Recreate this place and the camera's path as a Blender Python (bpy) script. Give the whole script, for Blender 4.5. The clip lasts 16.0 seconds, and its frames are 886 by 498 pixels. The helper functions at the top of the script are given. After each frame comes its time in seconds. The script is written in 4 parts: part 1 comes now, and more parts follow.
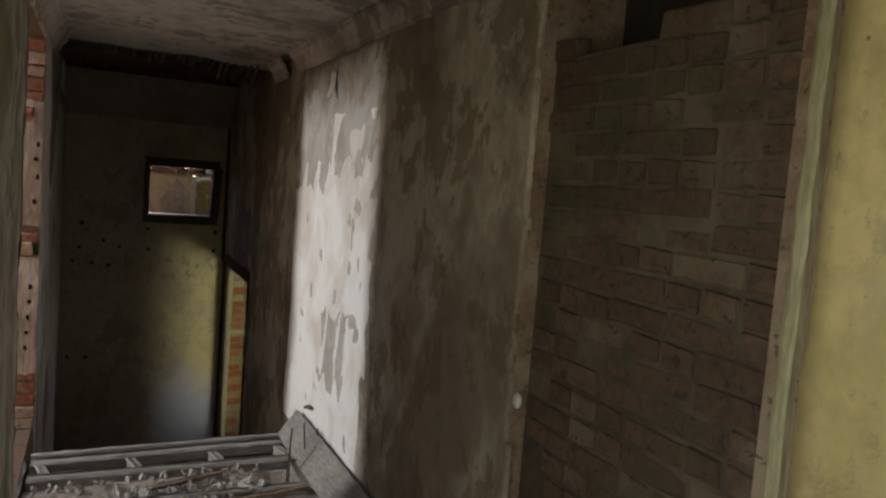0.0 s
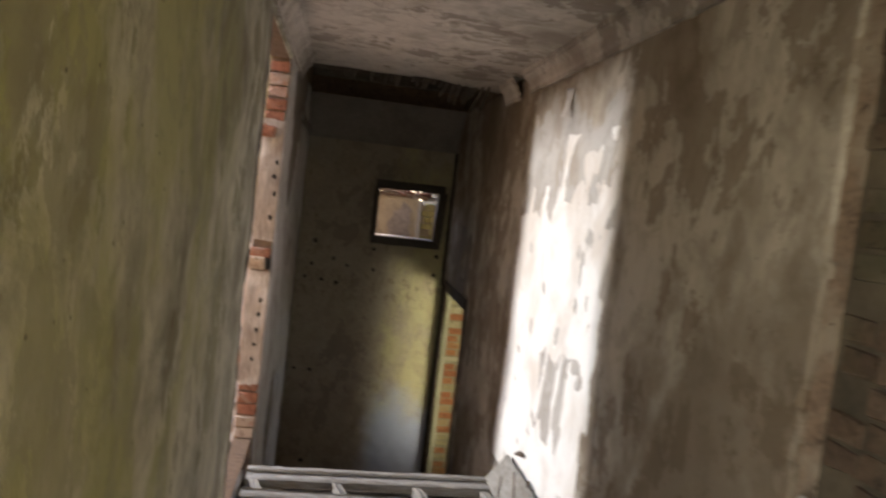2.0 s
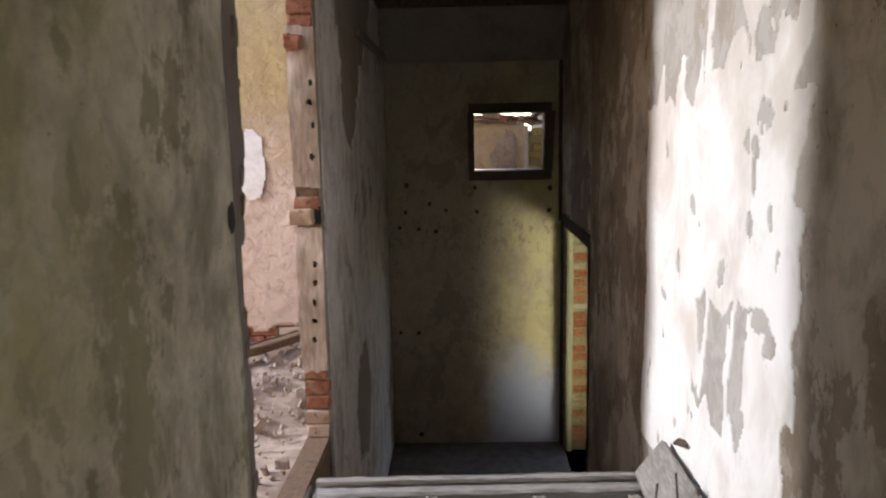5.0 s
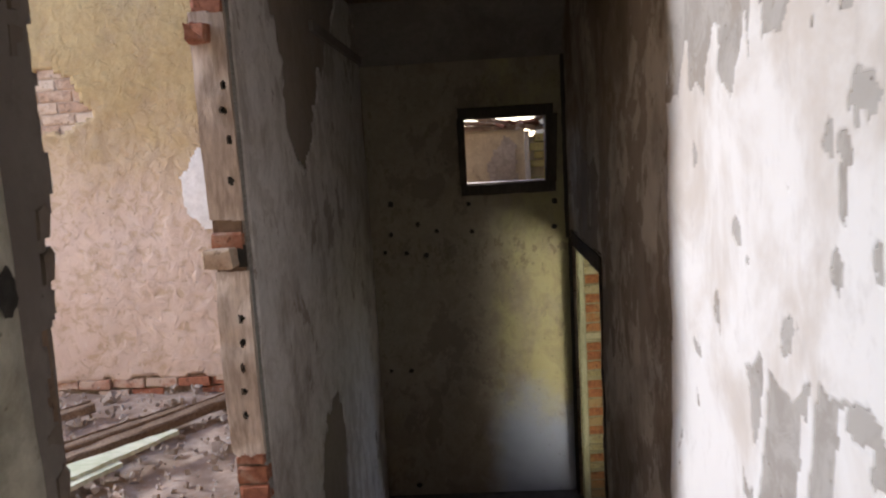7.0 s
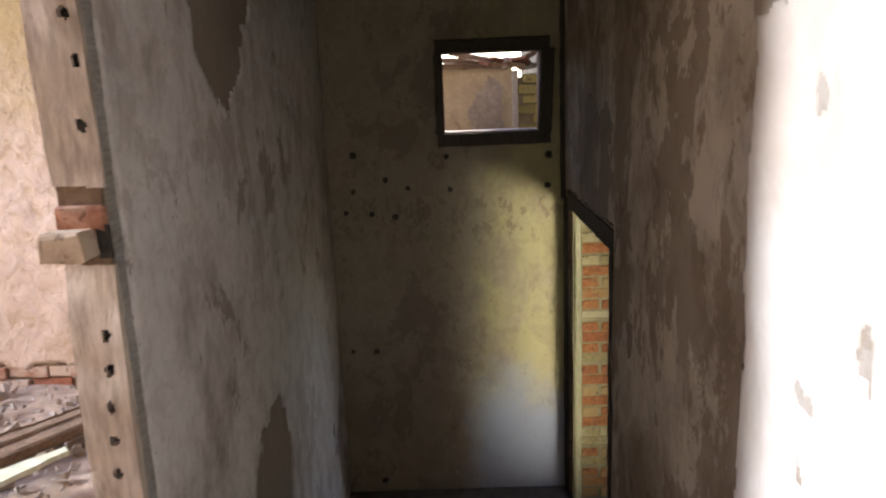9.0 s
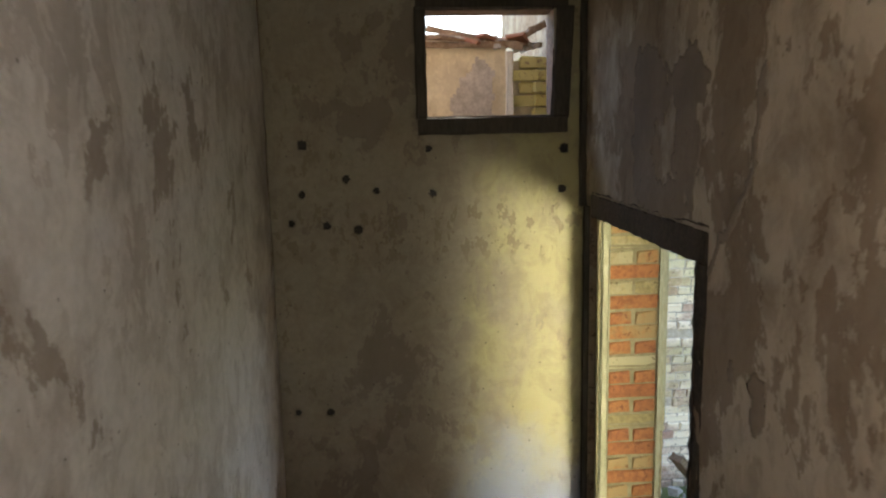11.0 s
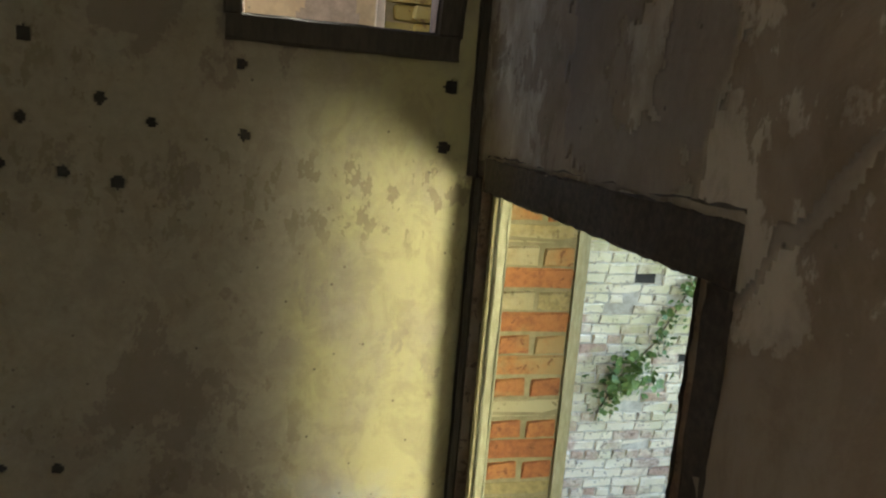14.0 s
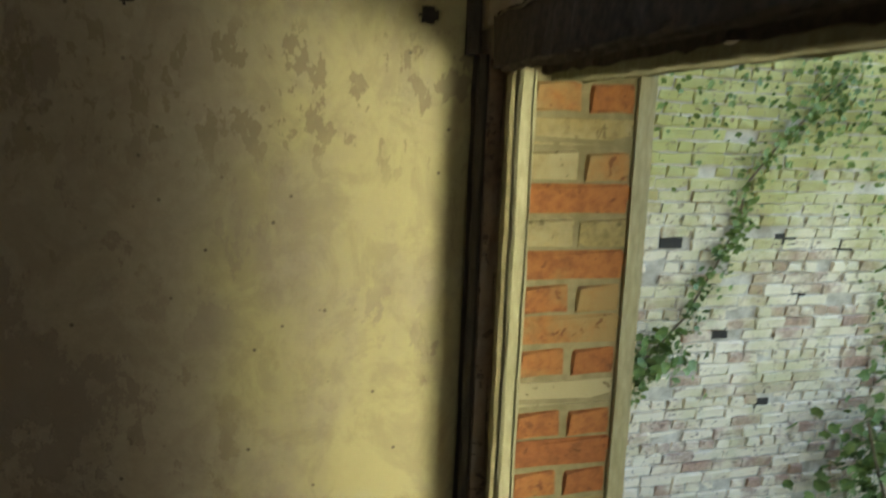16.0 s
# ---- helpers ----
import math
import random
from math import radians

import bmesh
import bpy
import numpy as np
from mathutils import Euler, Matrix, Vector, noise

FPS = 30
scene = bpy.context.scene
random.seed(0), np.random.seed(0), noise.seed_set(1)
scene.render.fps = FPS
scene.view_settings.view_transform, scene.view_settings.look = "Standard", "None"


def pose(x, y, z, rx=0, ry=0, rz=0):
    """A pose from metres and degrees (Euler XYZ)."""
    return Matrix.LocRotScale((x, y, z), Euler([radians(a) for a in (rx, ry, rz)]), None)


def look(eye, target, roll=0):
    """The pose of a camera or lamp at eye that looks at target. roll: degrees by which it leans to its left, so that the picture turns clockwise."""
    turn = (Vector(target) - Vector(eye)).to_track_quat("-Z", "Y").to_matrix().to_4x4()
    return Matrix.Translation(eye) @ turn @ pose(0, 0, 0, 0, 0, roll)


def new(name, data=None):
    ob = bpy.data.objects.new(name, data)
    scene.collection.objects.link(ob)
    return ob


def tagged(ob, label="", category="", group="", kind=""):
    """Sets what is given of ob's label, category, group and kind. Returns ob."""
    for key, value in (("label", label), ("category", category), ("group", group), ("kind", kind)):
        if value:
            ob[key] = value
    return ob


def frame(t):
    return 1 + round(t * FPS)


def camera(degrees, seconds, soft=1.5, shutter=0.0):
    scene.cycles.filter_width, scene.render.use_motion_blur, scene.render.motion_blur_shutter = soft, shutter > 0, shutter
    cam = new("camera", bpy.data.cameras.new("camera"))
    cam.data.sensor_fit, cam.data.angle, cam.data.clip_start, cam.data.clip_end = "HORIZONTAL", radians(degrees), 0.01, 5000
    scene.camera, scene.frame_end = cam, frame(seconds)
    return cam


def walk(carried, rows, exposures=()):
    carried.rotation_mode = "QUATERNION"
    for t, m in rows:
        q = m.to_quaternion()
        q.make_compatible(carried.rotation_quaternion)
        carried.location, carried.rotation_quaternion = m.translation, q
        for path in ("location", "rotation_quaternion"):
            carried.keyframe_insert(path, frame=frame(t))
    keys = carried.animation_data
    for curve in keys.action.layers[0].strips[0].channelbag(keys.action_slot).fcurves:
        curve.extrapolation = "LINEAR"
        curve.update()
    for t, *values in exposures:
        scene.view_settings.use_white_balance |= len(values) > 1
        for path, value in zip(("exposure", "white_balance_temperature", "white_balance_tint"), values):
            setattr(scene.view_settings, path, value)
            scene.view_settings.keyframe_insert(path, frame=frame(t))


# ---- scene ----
cam = camera(62.8, 16.0, 2.1, 0.5)
EXPOSURES = [(0.0, 0.15, 6900, 13), (0.5, 0.6, 6800, 13), (2.0, 1.3, 6900, 15), (4.5, 1.25, 6700, 16), (7.0, 0.95, 6500, 18), (8.0, 1.1, 6500, 18), (9.5, 1.85, 6900, 17), (12.0, 2.25, 7000, 4), (12.6, 2.1, 7000, 3), (14.5, 2.05, 7200, 2), (16.0, 1.7, 7400, 2)]
PATH = [
    (0, (0.013, -2.42, 3.025), (0.879, -0.625, 2.864), 4.5),
    (0.5, (0.038, -2.353, 2.997), (0.863, -0.538, 2.835), 7.7),
    (1, (0.091, -2.234, 2.953), (0.642, -0.326, 2.716), 6.0),
    (1.5, (0.109, -2.173, 3.002), (0.553, -0.233, 2.795), 6.0),
    (2, (0.086, -2.019, 3.002), (0.383, -0.046, 2.866), 6.7),
    (2.5, (0.072, -1.801, 2.977), (0.115, 0.195, 2.855), 2.1),
    (3, (0.094, -1.67, 2.989), (0.125, 0.328, 2.889), 2.8),
    (3.5, (0.146, -1.416, 2.924), (0.119, 0.58, 2.795), 0.9),
    (4, (0.235, -1.243, 2.822), (0.189, 0.739, 2.558), 1.5),
    (4.5, (0.312, -1.076, 2.845), (0.268, 0.9, 2.538), -0.0),
    (7, (0.577, -0.079, 2.841), (0.475, 1.899, 2.566), -3.3),
    (7.5, (0.571, 0.128, 2.805), (0.403, 2.097, 2.499), -3.2),
    (8, (0.537, 0.351, 2.787), (0.523, 2.309, 2.379), -1.7),
    (8.5, (0.52, 0.653, 2.796), (0.467, 2.603, 2.357), -2.7),
    (9, (0.55, 0.827, 2.81), (0.513, 2.781, 2.388), -2.3),
    (9.5, (0.463, 1.1, 2.775), (0.503, 3.06, 2.381), -0.9),
    (12, (0.356, 2.482, 2.351), (0.604, 4.444, 2.052), -3.4),
    (12.5, (0.445, 2.65, 2.353), (0.975, 4.538, 1.957), -2.0),
    (13, (0.468, 2.856, 2.399), (1.126, 4.686, 1.927), 5.3),
    (13.5, (0.518, 2.993, 2.352), (1.103, 4.865, 1.964), 4.8),
    (14, (0.613, 3.208, 2.268), (1.076, 5.124, 1.926), 4.7),
    (14.5, (0.682, 3.339, 2.207), (1.216, 5.243, 1.910), 4.8),
    (15, (0.698, 3.557, 2.143), (1.331, 5.425, 1.811), 4.0),
    (15.5, (0.743, 3.744, 2.021), (1.301, 5.647, 1.758), 5.0),
    (16, (0.785, 3.924, 1.938), (1.278, 5.833, 1.603), 2.3),
]
walk(cam, [(t, look(eye, target, roll)) for t, eye, target, roll in PATH], EXPOSURES)
SKY, SUN, WEST, ENTRY, COURT, BACK_FILL = 0.25, 4.0, 66, 16, 4.0, 3.2

# ---------------------------------------------------------------- light
BACK = -4.6                               # end of the passage behind the walker
world = bpy.data.worlds.new("sky")
scene.world = world
world.use_nodes = True
wn = world.node_tree.nodes
sky = wn.new("ShaderNodeTexSky")
sky.sky_type, sky.sun_disc = "NISHITA", False
sky.sun_elevation, sky.sun_rotation = radians(53), radians(24)
world.node_tree.links.new(sky.outputs[0], wn["Background"].inputs[0])
wn["Background"].inputs[1].default_value = SKY

sun = new("sun", bpy.data.lights.new("sun", "SUN"))
sun.data.energy, sun.data.angle, sun.data.color = SUN, radians(12), (1.0, 0.95, 0.87)
sun.matrix_world = look((0.25, 0.55, 0.8), (0, 0, 0))


def window_light(name, eye, target, wide, high, watts, color=(0.93, 0.97, 1.0)):
    lamp = new(name, bpy.data.lights.new(name, "AREA"))
    lamp.data.shape, lamp.data.size, lamp.data.size_y = "RECTANGLE", wide, high
    lamp.data.energy, lamp.data.color = watts, color
    lamp.matrix_world = look(eye, target)
    return lamp


window_light("window_light_west", (-6.55, 2.65, 4.4), (0, 2.2, 2.5), 0.7, 1.6, WEST).data.spread = radians(80)
window_light("window_light_entry", (-0.5, -2.45, 2.6), (1.2, -2.3, 2.3), 1.0, 1.9, ENTRY, (1.0, 0.98, 0.85))

court_light = window_light("doorway_light_court", (2.09, 3.275, 0.95), (0.80, 5.60, 1.52), 0.82, 2.1, COURT, (1.0, 0.985, 0.80))
court_light.data.spread = radians(32)
# Added fill that brightens the passage; no source is known behind the start.
window_light("fill_light_back", (0.55, BACK + 0.05, 2.45), (0.5, 0, 2.3), 0.9, 1.9, BACK_FILL, (1.0, 0.98, 0.88))


# ---------------------------------------------------------------- materials
class Nodes:
    def __init__(self, name, rough=0.9):
        self.m = bpy.data.materials.new(name)
        self.m.use_nodes = True
        self.t = self.m.node_tree
        self.b = self.t.nodes["Principled BSDF"]
        self.b.inputs["Roughness"].default_value = rough
        self.pos = self.t.nodes.new("ShaderNodeNewGeometry").outputs["Position"]

    def put(self, node, socket, value):
        if hasattr(value, "node"):
            self.t.links.new(value, node.inputs[socket])
        else:
            node.inputs[socket].default_value = value

    def scaled(self, sx, sy, sz, ox=0.0):
        n = self.t.nodes.new("ShaderNodeMapping")
        self.t.links.new(self.pos, n.inputs["Vector"])
        n.inputs["Scale"].default_value = (sx, sy, sz)
        n.inputs["Location"].default_value = (ox, ox * 0.7, ox * 1.3)
        return n.outputs[0]

    def noise(self, scale, detail=6, rough=0.6, vec=None, distort=0.0):
        n = self.t.nodes.new("ShaderNodeTexNoise")
        n.inputs["Scale"].default_value, n.inputs["Detail"].default_value = scale, detail
        n.inputs["Roughness"].default_value, n.inputs["Distortion"].default_value = rough, distort
        self.t.links.new(vec or self.pos, n.inputs["Vector"])
        return n.outputs["Fac"]

    def voronoi(self, scale, vec=None, out="Distance"):
        n = self.t.nodes.new("ShaderNodeTexVoronoi")
        n.inputs["Scale"].default_value = scale
        self.t.links.new(vec or self.pos, n.inputs["Vector"])
        return n.outputs[out]

    def ramp(self, fac, a, b):
        n = self.t.nodes.new("ShaderNodeMapRange")
        n.interpolation_type = "SMOOTHSTEP"
        self.put(n, "Value", fac)
        n.inputs["From Min"].default_value, n.inputs["From Max"].default_value = a, b
        return n.outputs[0]

    def math(self, op, a, b=0.0):
        n = self.t.nodes.new("ShaderNodeMath")
        n.operation = op
        self.put(n, 0, a)
        self.put(n, 1, b)
        return n.outputs[0]

    def axis(self, i):
        n = self.t.nodes.new("ShaderNodeSeparateXYZ")
        self.t.links.new(self.pos, n.inputs[0])
        return n.outputs[i]

    def mix(self, fac, a, b):
        n = self.t.nodes.new("ShaderNodeMix")
        n.data_type = "RGBA"
        self.put(n, 0, fac)
        for sock, v in ((6, a), (7, b)):
            self.put(n, sock, (*v, 1) if isinstance(v, tuple) else v)
        return n.outputs[2]

    def random(self, island=False):
        if island:
            return self.t.nodes.new("ShaderNodeNewGeometry").outputs["Random Per Island"]
        return self.t.nodes.new("ShaderNodeObjectInfo").outputs["Random"]

    def done(self, color, height=None, strength=0.4, depth=0.01, rough=None):
        self.put(self.b, "Base Color", (*color, 1) if isinstance(color, tuple) else color)
        if height is not None:
            n = self.t.nodes.new("ShaderNodeBump")
            n.inputs["Strength"].default_value, n.inputs["Distance"].default_value = strength, depth
            self.t.links.new(height, n.inputs["Height"])
            self.t.links.new(n.outputs[0], self.b.inputs["Normal"])
        if rough is not None:
            self.put(self.b, "Roughness", rough)
        return self.m


def plaster(name, paint, under, stain, algae=None, peel=0.5, soft=0.02, stains=0.55, low=None, offset=0.0, fresh=None, side=None, depth=0.006, dry=None):
    """Old limewash over plaster: flaked paint, run-down stains, algae and pits. side limits tints painted in for
    doorway light.
    """
    k = Nodes(name)
    wob = k.noise(2.0, 9, 0.66, k.scaled(1, 1, 0.72, offset), 0.25)
    fine = k.noise(9, 8, 0.7, k.scaled(1, 1, 0.6, offset + 3))
    peeled = k.math("ADD", k.math("MULTIPLY", wob, 0.72), k.math("MULTIPLY", fine, 0.28))
    flake = k.ramp(peeled, peel, peel + soft)
    run = k.noise(1.9, 8, 0.66, k.scaled(1.2, 1.2, 0.85, offset + 7), 0.35)
    big = k.noise(0.8, 5, 0.6, k.scaled(1, 1, 0.8, offset + 11))
    grime = k.ramp(k.math("ADD", k.math("MULTIPLY", run, 0.5), k.math("MULTIPLY", big, 0.5)), stains - 0.06, stains + 0.08)
    if fresh:
        y = k.math("ADD", k.axis(1), k.math("MULTIPLY", k.math("SUBTRACT", k.noise(2.5, 6, 0.6), 0.5), 0.7))
        z = k.math("ADD", k.axis(2), k.math("MULTIPLY", k.math("SUBTRACT", k.noise(3.0, 7, 0.65), 0.5), 0.9))
        kept = k.math("MULTIPLY", k.ramp(z, 3.62, 3.50), k.math("MULTIPLY", k.ramp(y, fresh[0], fresh[0] + 0.35), k.ramp(y, fresh[1], fresh[1] - 0.12)))
        grime = k.math("MULTIPLY", grime, k.math("SUBTRACT", 1.0, k.math("MULTIPLY", kept, 0.92)))
        paint = k.mix(kept, paint, (0.47, 0.445, 0.41))
        mottled = paint
    else:
        mottled = k.mix(k.ramp(k.noise(28, 6, 0.7), 0.3, 0.7), tuple(c * 0.86 for c in paint), paint)
    if fresh:
        flake = k.math("MULTIPLY", flake, k.math("SUBTRACT", 1.0, k.math("MULTIPLY", kept, 0.9)))
    c = k.mix(flake, mottled, under)
    c = k.mix(k.math("MULTIPLY", grime, 0.72), c, stain)
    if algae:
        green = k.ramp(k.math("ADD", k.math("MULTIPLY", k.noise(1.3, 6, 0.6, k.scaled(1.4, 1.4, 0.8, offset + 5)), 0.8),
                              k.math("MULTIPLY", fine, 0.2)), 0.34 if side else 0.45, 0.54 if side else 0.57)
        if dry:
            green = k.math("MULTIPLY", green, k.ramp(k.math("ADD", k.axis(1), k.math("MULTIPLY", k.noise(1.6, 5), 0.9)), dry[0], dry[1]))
        # On the end wall this tint paints in yellow-green light from the doorway.
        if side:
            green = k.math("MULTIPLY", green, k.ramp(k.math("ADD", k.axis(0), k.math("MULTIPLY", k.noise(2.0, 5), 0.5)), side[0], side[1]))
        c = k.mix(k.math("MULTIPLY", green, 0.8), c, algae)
    if side:
        chips = k.math("MULTIPLY", k.ramp(k.noise(24, 6, 0.62, k.scaled(1, 1, 0.6, offset)), 0.555, 0.57), k.math("MAXIMUM", k.math("MULTIPLY", k.ramp(k.axis(2), 1.72, 1.95), k.ramp(k.axis(2), 2.19, 2.10)), k.ramp(k.noise(2.6, 4, 0.6), 0.54, 0.62)))
        c = k.mix(k.math("MULTIPLY", chips, 0.65), c, (0.20, 0.165, 0.105))
    patchy = k.ramp(k.noise(6.5, 9, 0.72, k.scaled(1, 1, 0.8, offset + 13), 0.6), 0.47, 0.60)
    c = k.mix(k.math("MULTIPLY", patchy, 0.26), c, stain)
    scab = k.math("MULTIPLY", k.ramp(k.noise(5.2, 8, 0.68, k.scaled(1, 1, 0.62, offset + 17), 0.3), 0.535, 0.55), k.ramp(k.noise(1.1, 4, 0.6, k.scaled(1, 1, 1, offset + 19)), 0.42, 0.58))
    c = k.mix(k.math("MULTIPLY", scab, 0.58), c, under)
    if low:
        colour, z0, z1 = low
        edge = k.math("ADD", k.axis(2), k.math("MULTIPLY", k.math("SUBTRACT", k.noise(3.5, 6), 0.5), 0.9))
        low_band = k.ramp(edge, z1, z0)
        # With side, the low band is blue-grey skylight painted within the doorway's lit patch.
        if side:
            low_band = k.math("MULTIPLY", low_band, k.ramp(k.math("ADD", k.axis(0), k.math("MULTIPLY", k.noise(3.0, 5), 0.3)), 0.62, 0.88))
        c = k.mix(low_band, c, colour)
    pits = k.ramp(k.voronoi(14, k.scaled(1, 1, 1, offset + 2)), 0.02, 0.09)
    c = k.mix(pits, tuple(v * 0.45 for v in under), c)
    h = k.math("ADD", k.math("MULTIPLY", flake, -0.8), k.math("ADD", k.math("MULTIPLY", k.noise(40, 6, 0.7), 0.5),
               k.math("MULTIPLY", pits, 0.6)))
    if depth > 0.01:
        lumps = k.math("ADD", k.math("MULTIPLY", k.noise(13, 9, 0.66, None, 0.8), 0.7), k.math("MULTIPLY", k.noise(3.5, 5, 0.6), 0.3))
        h = k.math("ADD", k.math("MULTIPLY", h, 0.35), k.math("MULTIPLY", lumps, 1.6))
        c = k.mix(k.math("MULTIPLY", k.ramp(lumps, 0.52, 0.38), 0.5), c, stain)
    return k.done(c, h, 0.5 if depth < 0.01 else 0.9, depth)


def brickwork(name, a, b, pale, wash=0.5, algae=None, island=False, low_band=None, moss=None):
    k = Nodes(name)
    r = k.random(island)
    c = k.mix(r, a, b)
    c = k.mix(k.ramp(k.noise(35, 6, 0.7), 0.35, 0.75), c, tuple(v * 0.6 for v in a))
    w = k.ramp(k.math("ADD", k.math("MULTIPLY", k.noise(5, 7, 0.65), 0.7), k.math("MULTIPLY", r, 0.3)), wash, wash + 0.16)
    c = k.mix(w, c, pale)
    if algae:
        c = k.mix(k.math("MULTIPLY", k.ramp(k.noise(1.4, 6, 0.6), 0.46, 0.64), 0.75), c, algae)
    # Paler towards the bottom.
    if low_band:
        c = k.mix(k.ramp(k.math("ADD", k.axis(2), k.math("MULTIPLY", k.noise(4, 5), 0.5)), low_band + 0.45, low_band + 0.1), c, pale)
    if moss:
        colour, z0, z1 = moss
        up = k.ramp(k.math("ADD", k.axis(2), k.math("MULTIPLY", k.math("SUBTRACT", k.noise(2.2, 7, 0.65), 0.5), 2.6)), z0, z1)
        c = k.mix(k.math("MULTIPLY", up, 0.85), c, colour)
    pock = k.math("MULTIPLY", k.ramp(k.noise(24, 5, 0.65, None, 0.4), 0.60, 0.63), 0.7)
    c = k.mix(pock, c, tuple(v * 0.4 for v in a))
    return k.done(c, k.math("SUBTRACT", k.noise(60, 6, 0.75), pock), 0.7, 0.008)


def plain(name, dark, light, scale=12.0, rough=0.85, bump=0.4, stretch=(1, 1, 1), speck=None):
    k = Nodes(name, rough)
    v = k.scaled(*stretch)
    f = k.math("ADD", k.math("MULTIPLY", k.noise(scale, 7, 0.65, v), 0.6), k.math("MULTIPLY", k.noise(scale * 0.15, 4, 0.6), 0.4))
    c = k.mix(k.ramp(f, 0.35, 0.68), dark, light)
    if speck:
        c = k.mix(k.ramp(k.voronoi(scale * 2.2), 0.22, 0.1), c, speck)
    return k.done(c, k.noise(scale * 4, 6, 0.7, v), bump, 0.005)


def paint_film():
    """White limewash film with soft beige water stains and fine brush relief."""
    k = Nodes("white_limewash_film")
    soft = k.ramp(k.noise(2.3, 6, 0.6, k.scaled(1, 1, 0.7, 5.0), 0.4), 0.44, 0.66)
    c = k.mix(k.math("MULTIPLY", soft, 0.75), (0.80, 0.78, 0.75), (0.57, 0.50, 0.43))
    c = k.mix(k.math("MULTIPLY", k.ramp(k.noise(14, 7, 0.7, k.scaled(1, 1, 0.5)), 0.52, 0.68), 0.35), c, (0.55, 0.51, 0.47))
    return k.done(c, k.noise(45, 6, 0.7, k.scaled(1, 1, 0.4)), 0.4, 0.004)


RIGHT = plaster("stained_limewash", (0.52, 0.455, 0.37), (0.31, 0.25, 0.19), (0.145, 0.10, 0.06), None, 0.51, 0.015, 0.49, None, 1.0, (0.85, 2.62))
LEFT = plaster("algae_limewash", (0.68, 0.645, 0.53), (0.34, 0.31, 0.22), (0.14, 0.115, 0.07), (0.46, 0.45, 0.22), 0.53, 0.03, 0.51, None, 4.0, None, None, 0.006, (1.45, 0.35))
STAIR = plaster("grey_limewash", (0.65, 0.61, 0.58), (0.35, 0.30, 0.26), (0.21, 0.155, 0.115), None, 0.565, 0.02, 0.56, None, 9.0)
# Its yellow-green and blue-grey put the doorway's light into the colour.
END = plaster("doorlit_limewash", (0.33, 0.285, 0.215), (0.235, 0.195, 0.15), (0.18, 0.14, 0.10), (0.43, 0.39, 0.19), 0.54, 0.02, 0.57,
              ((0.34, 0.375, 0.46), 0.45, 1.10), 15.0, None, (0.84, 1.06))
ENTRY_WALL = plaster("ochre_limewash", (0.64, 0.54, 0.27), (0.46, 0.40, 0.25), (0.30, 0.24, 0.11), (0.44, 0.38, 0.16), 0.55, 0.03, 0.55, None, 19.0)
ROOM = plaster("pink_ochre_plaster", (0.48, 0.355, 0.17), (0.42, 0.31, 0.17), (0.38, 0.26, 0.12), None, 0.50, 0.12, 0.58, ((0.66, 0.53, 0.44), 2.3, 3.3), 23.0, None, None, 0.018)
BEHIND = plaster("cream_plaster", (0.74, 0.67, 0.50), (0.42, 0.34, 0.25), (0.36, 0.29, 0.17), None, 0.62, 0.1, 0.58, None, 27.0)
CEILING = plaster("ceiling_plaster", (0.58, 0.53, 0.48), (0.30, 0.26, 0.225), (0.19, 0.155, 0.125), None, 0.52, 0.03, 0.56, None, 31.0)
JAMB_RENDER = plain("jamb_render", (0.33, 0.255, 0.20), (0.66, 0.56, 0.47), 16, 0.95, 0.95, (3, 3, 0.5))
PAINT = paint_film()
UNDERCOAT = plaster("brown_undercoat", (0.29, 0.24, 0.195), (0.245, 0.195, 0.155), (0.18, 0.14, 0.11), None, 0.5, 0.1, 0.55, None, 51.0)
GREY_EDGE = plaster("grey_bare_plaster", (0.24, 0.21, 0.185), (0.19, 0.16, 0.14), (0.14, 0.115, 0.095), None, 0.5, 0.08, 0.55, None, 53.0)
# Dark brown that puts the near reveal's shade into its colour.
SHADED_RENDER = plaster("shaded_brown_render", (0.20, 0.16, 0.13), (0.15, 0.115, 0.09), (0.12, 0.09, 0.065), None, 0.52, 0.05, 0.55, None, 43.0)
CORE = brickwork("wall_core", (0.22, 0.14, 0.09), (0.28, 0.19, 0.13), (0.34, 0.27, 0.20), 0.52)
PLASTER_MORTAR = plain("pink_mortar", (0.36, 0.27, 0.20), (0.48, 0.38, 0.29), 30)
MORTAR = plain("lime_mortar", (0.17, 0.145, 0.075), (0.27, 0.24, 0.135), 30)
DARK_MORTAR = plain("sooty_mortar", (0.05, 0.04, 0.028), (0.15, 0.118, 0.08), 5)
INFILL = brickwork("dark_brick", (0.10, 0.064, 0.042), (0.155, 0.098, 0.064), (0.16, 0.125, 0.088), 0.52, (0.06, 0.06, 0.03))
JAMB = brickwork("orange_brick", (0.30, 0.105, 0.035), (0.38, 0.165, 0.05), (0.29, 0.20, 0.085), 0.52, None, False, 0.1)
JAMB_PALE = brickwork("pale_brick", (0.28, 0.23, 0.10), (0.34, 0.27, 0.12), (0.36, 0.32, 0.19), 0.5)
COURT_BRICK = brickwork("limewashed_brick", (0.56, 0.36, 0.27), (0.64, 0.54, 0.44), (0.88, 0.77, 0.60), 0.36, (0.60, 0.55, 0.32), False, None, ((0.47, 0.45, 0.15), 0.6, 2.0))
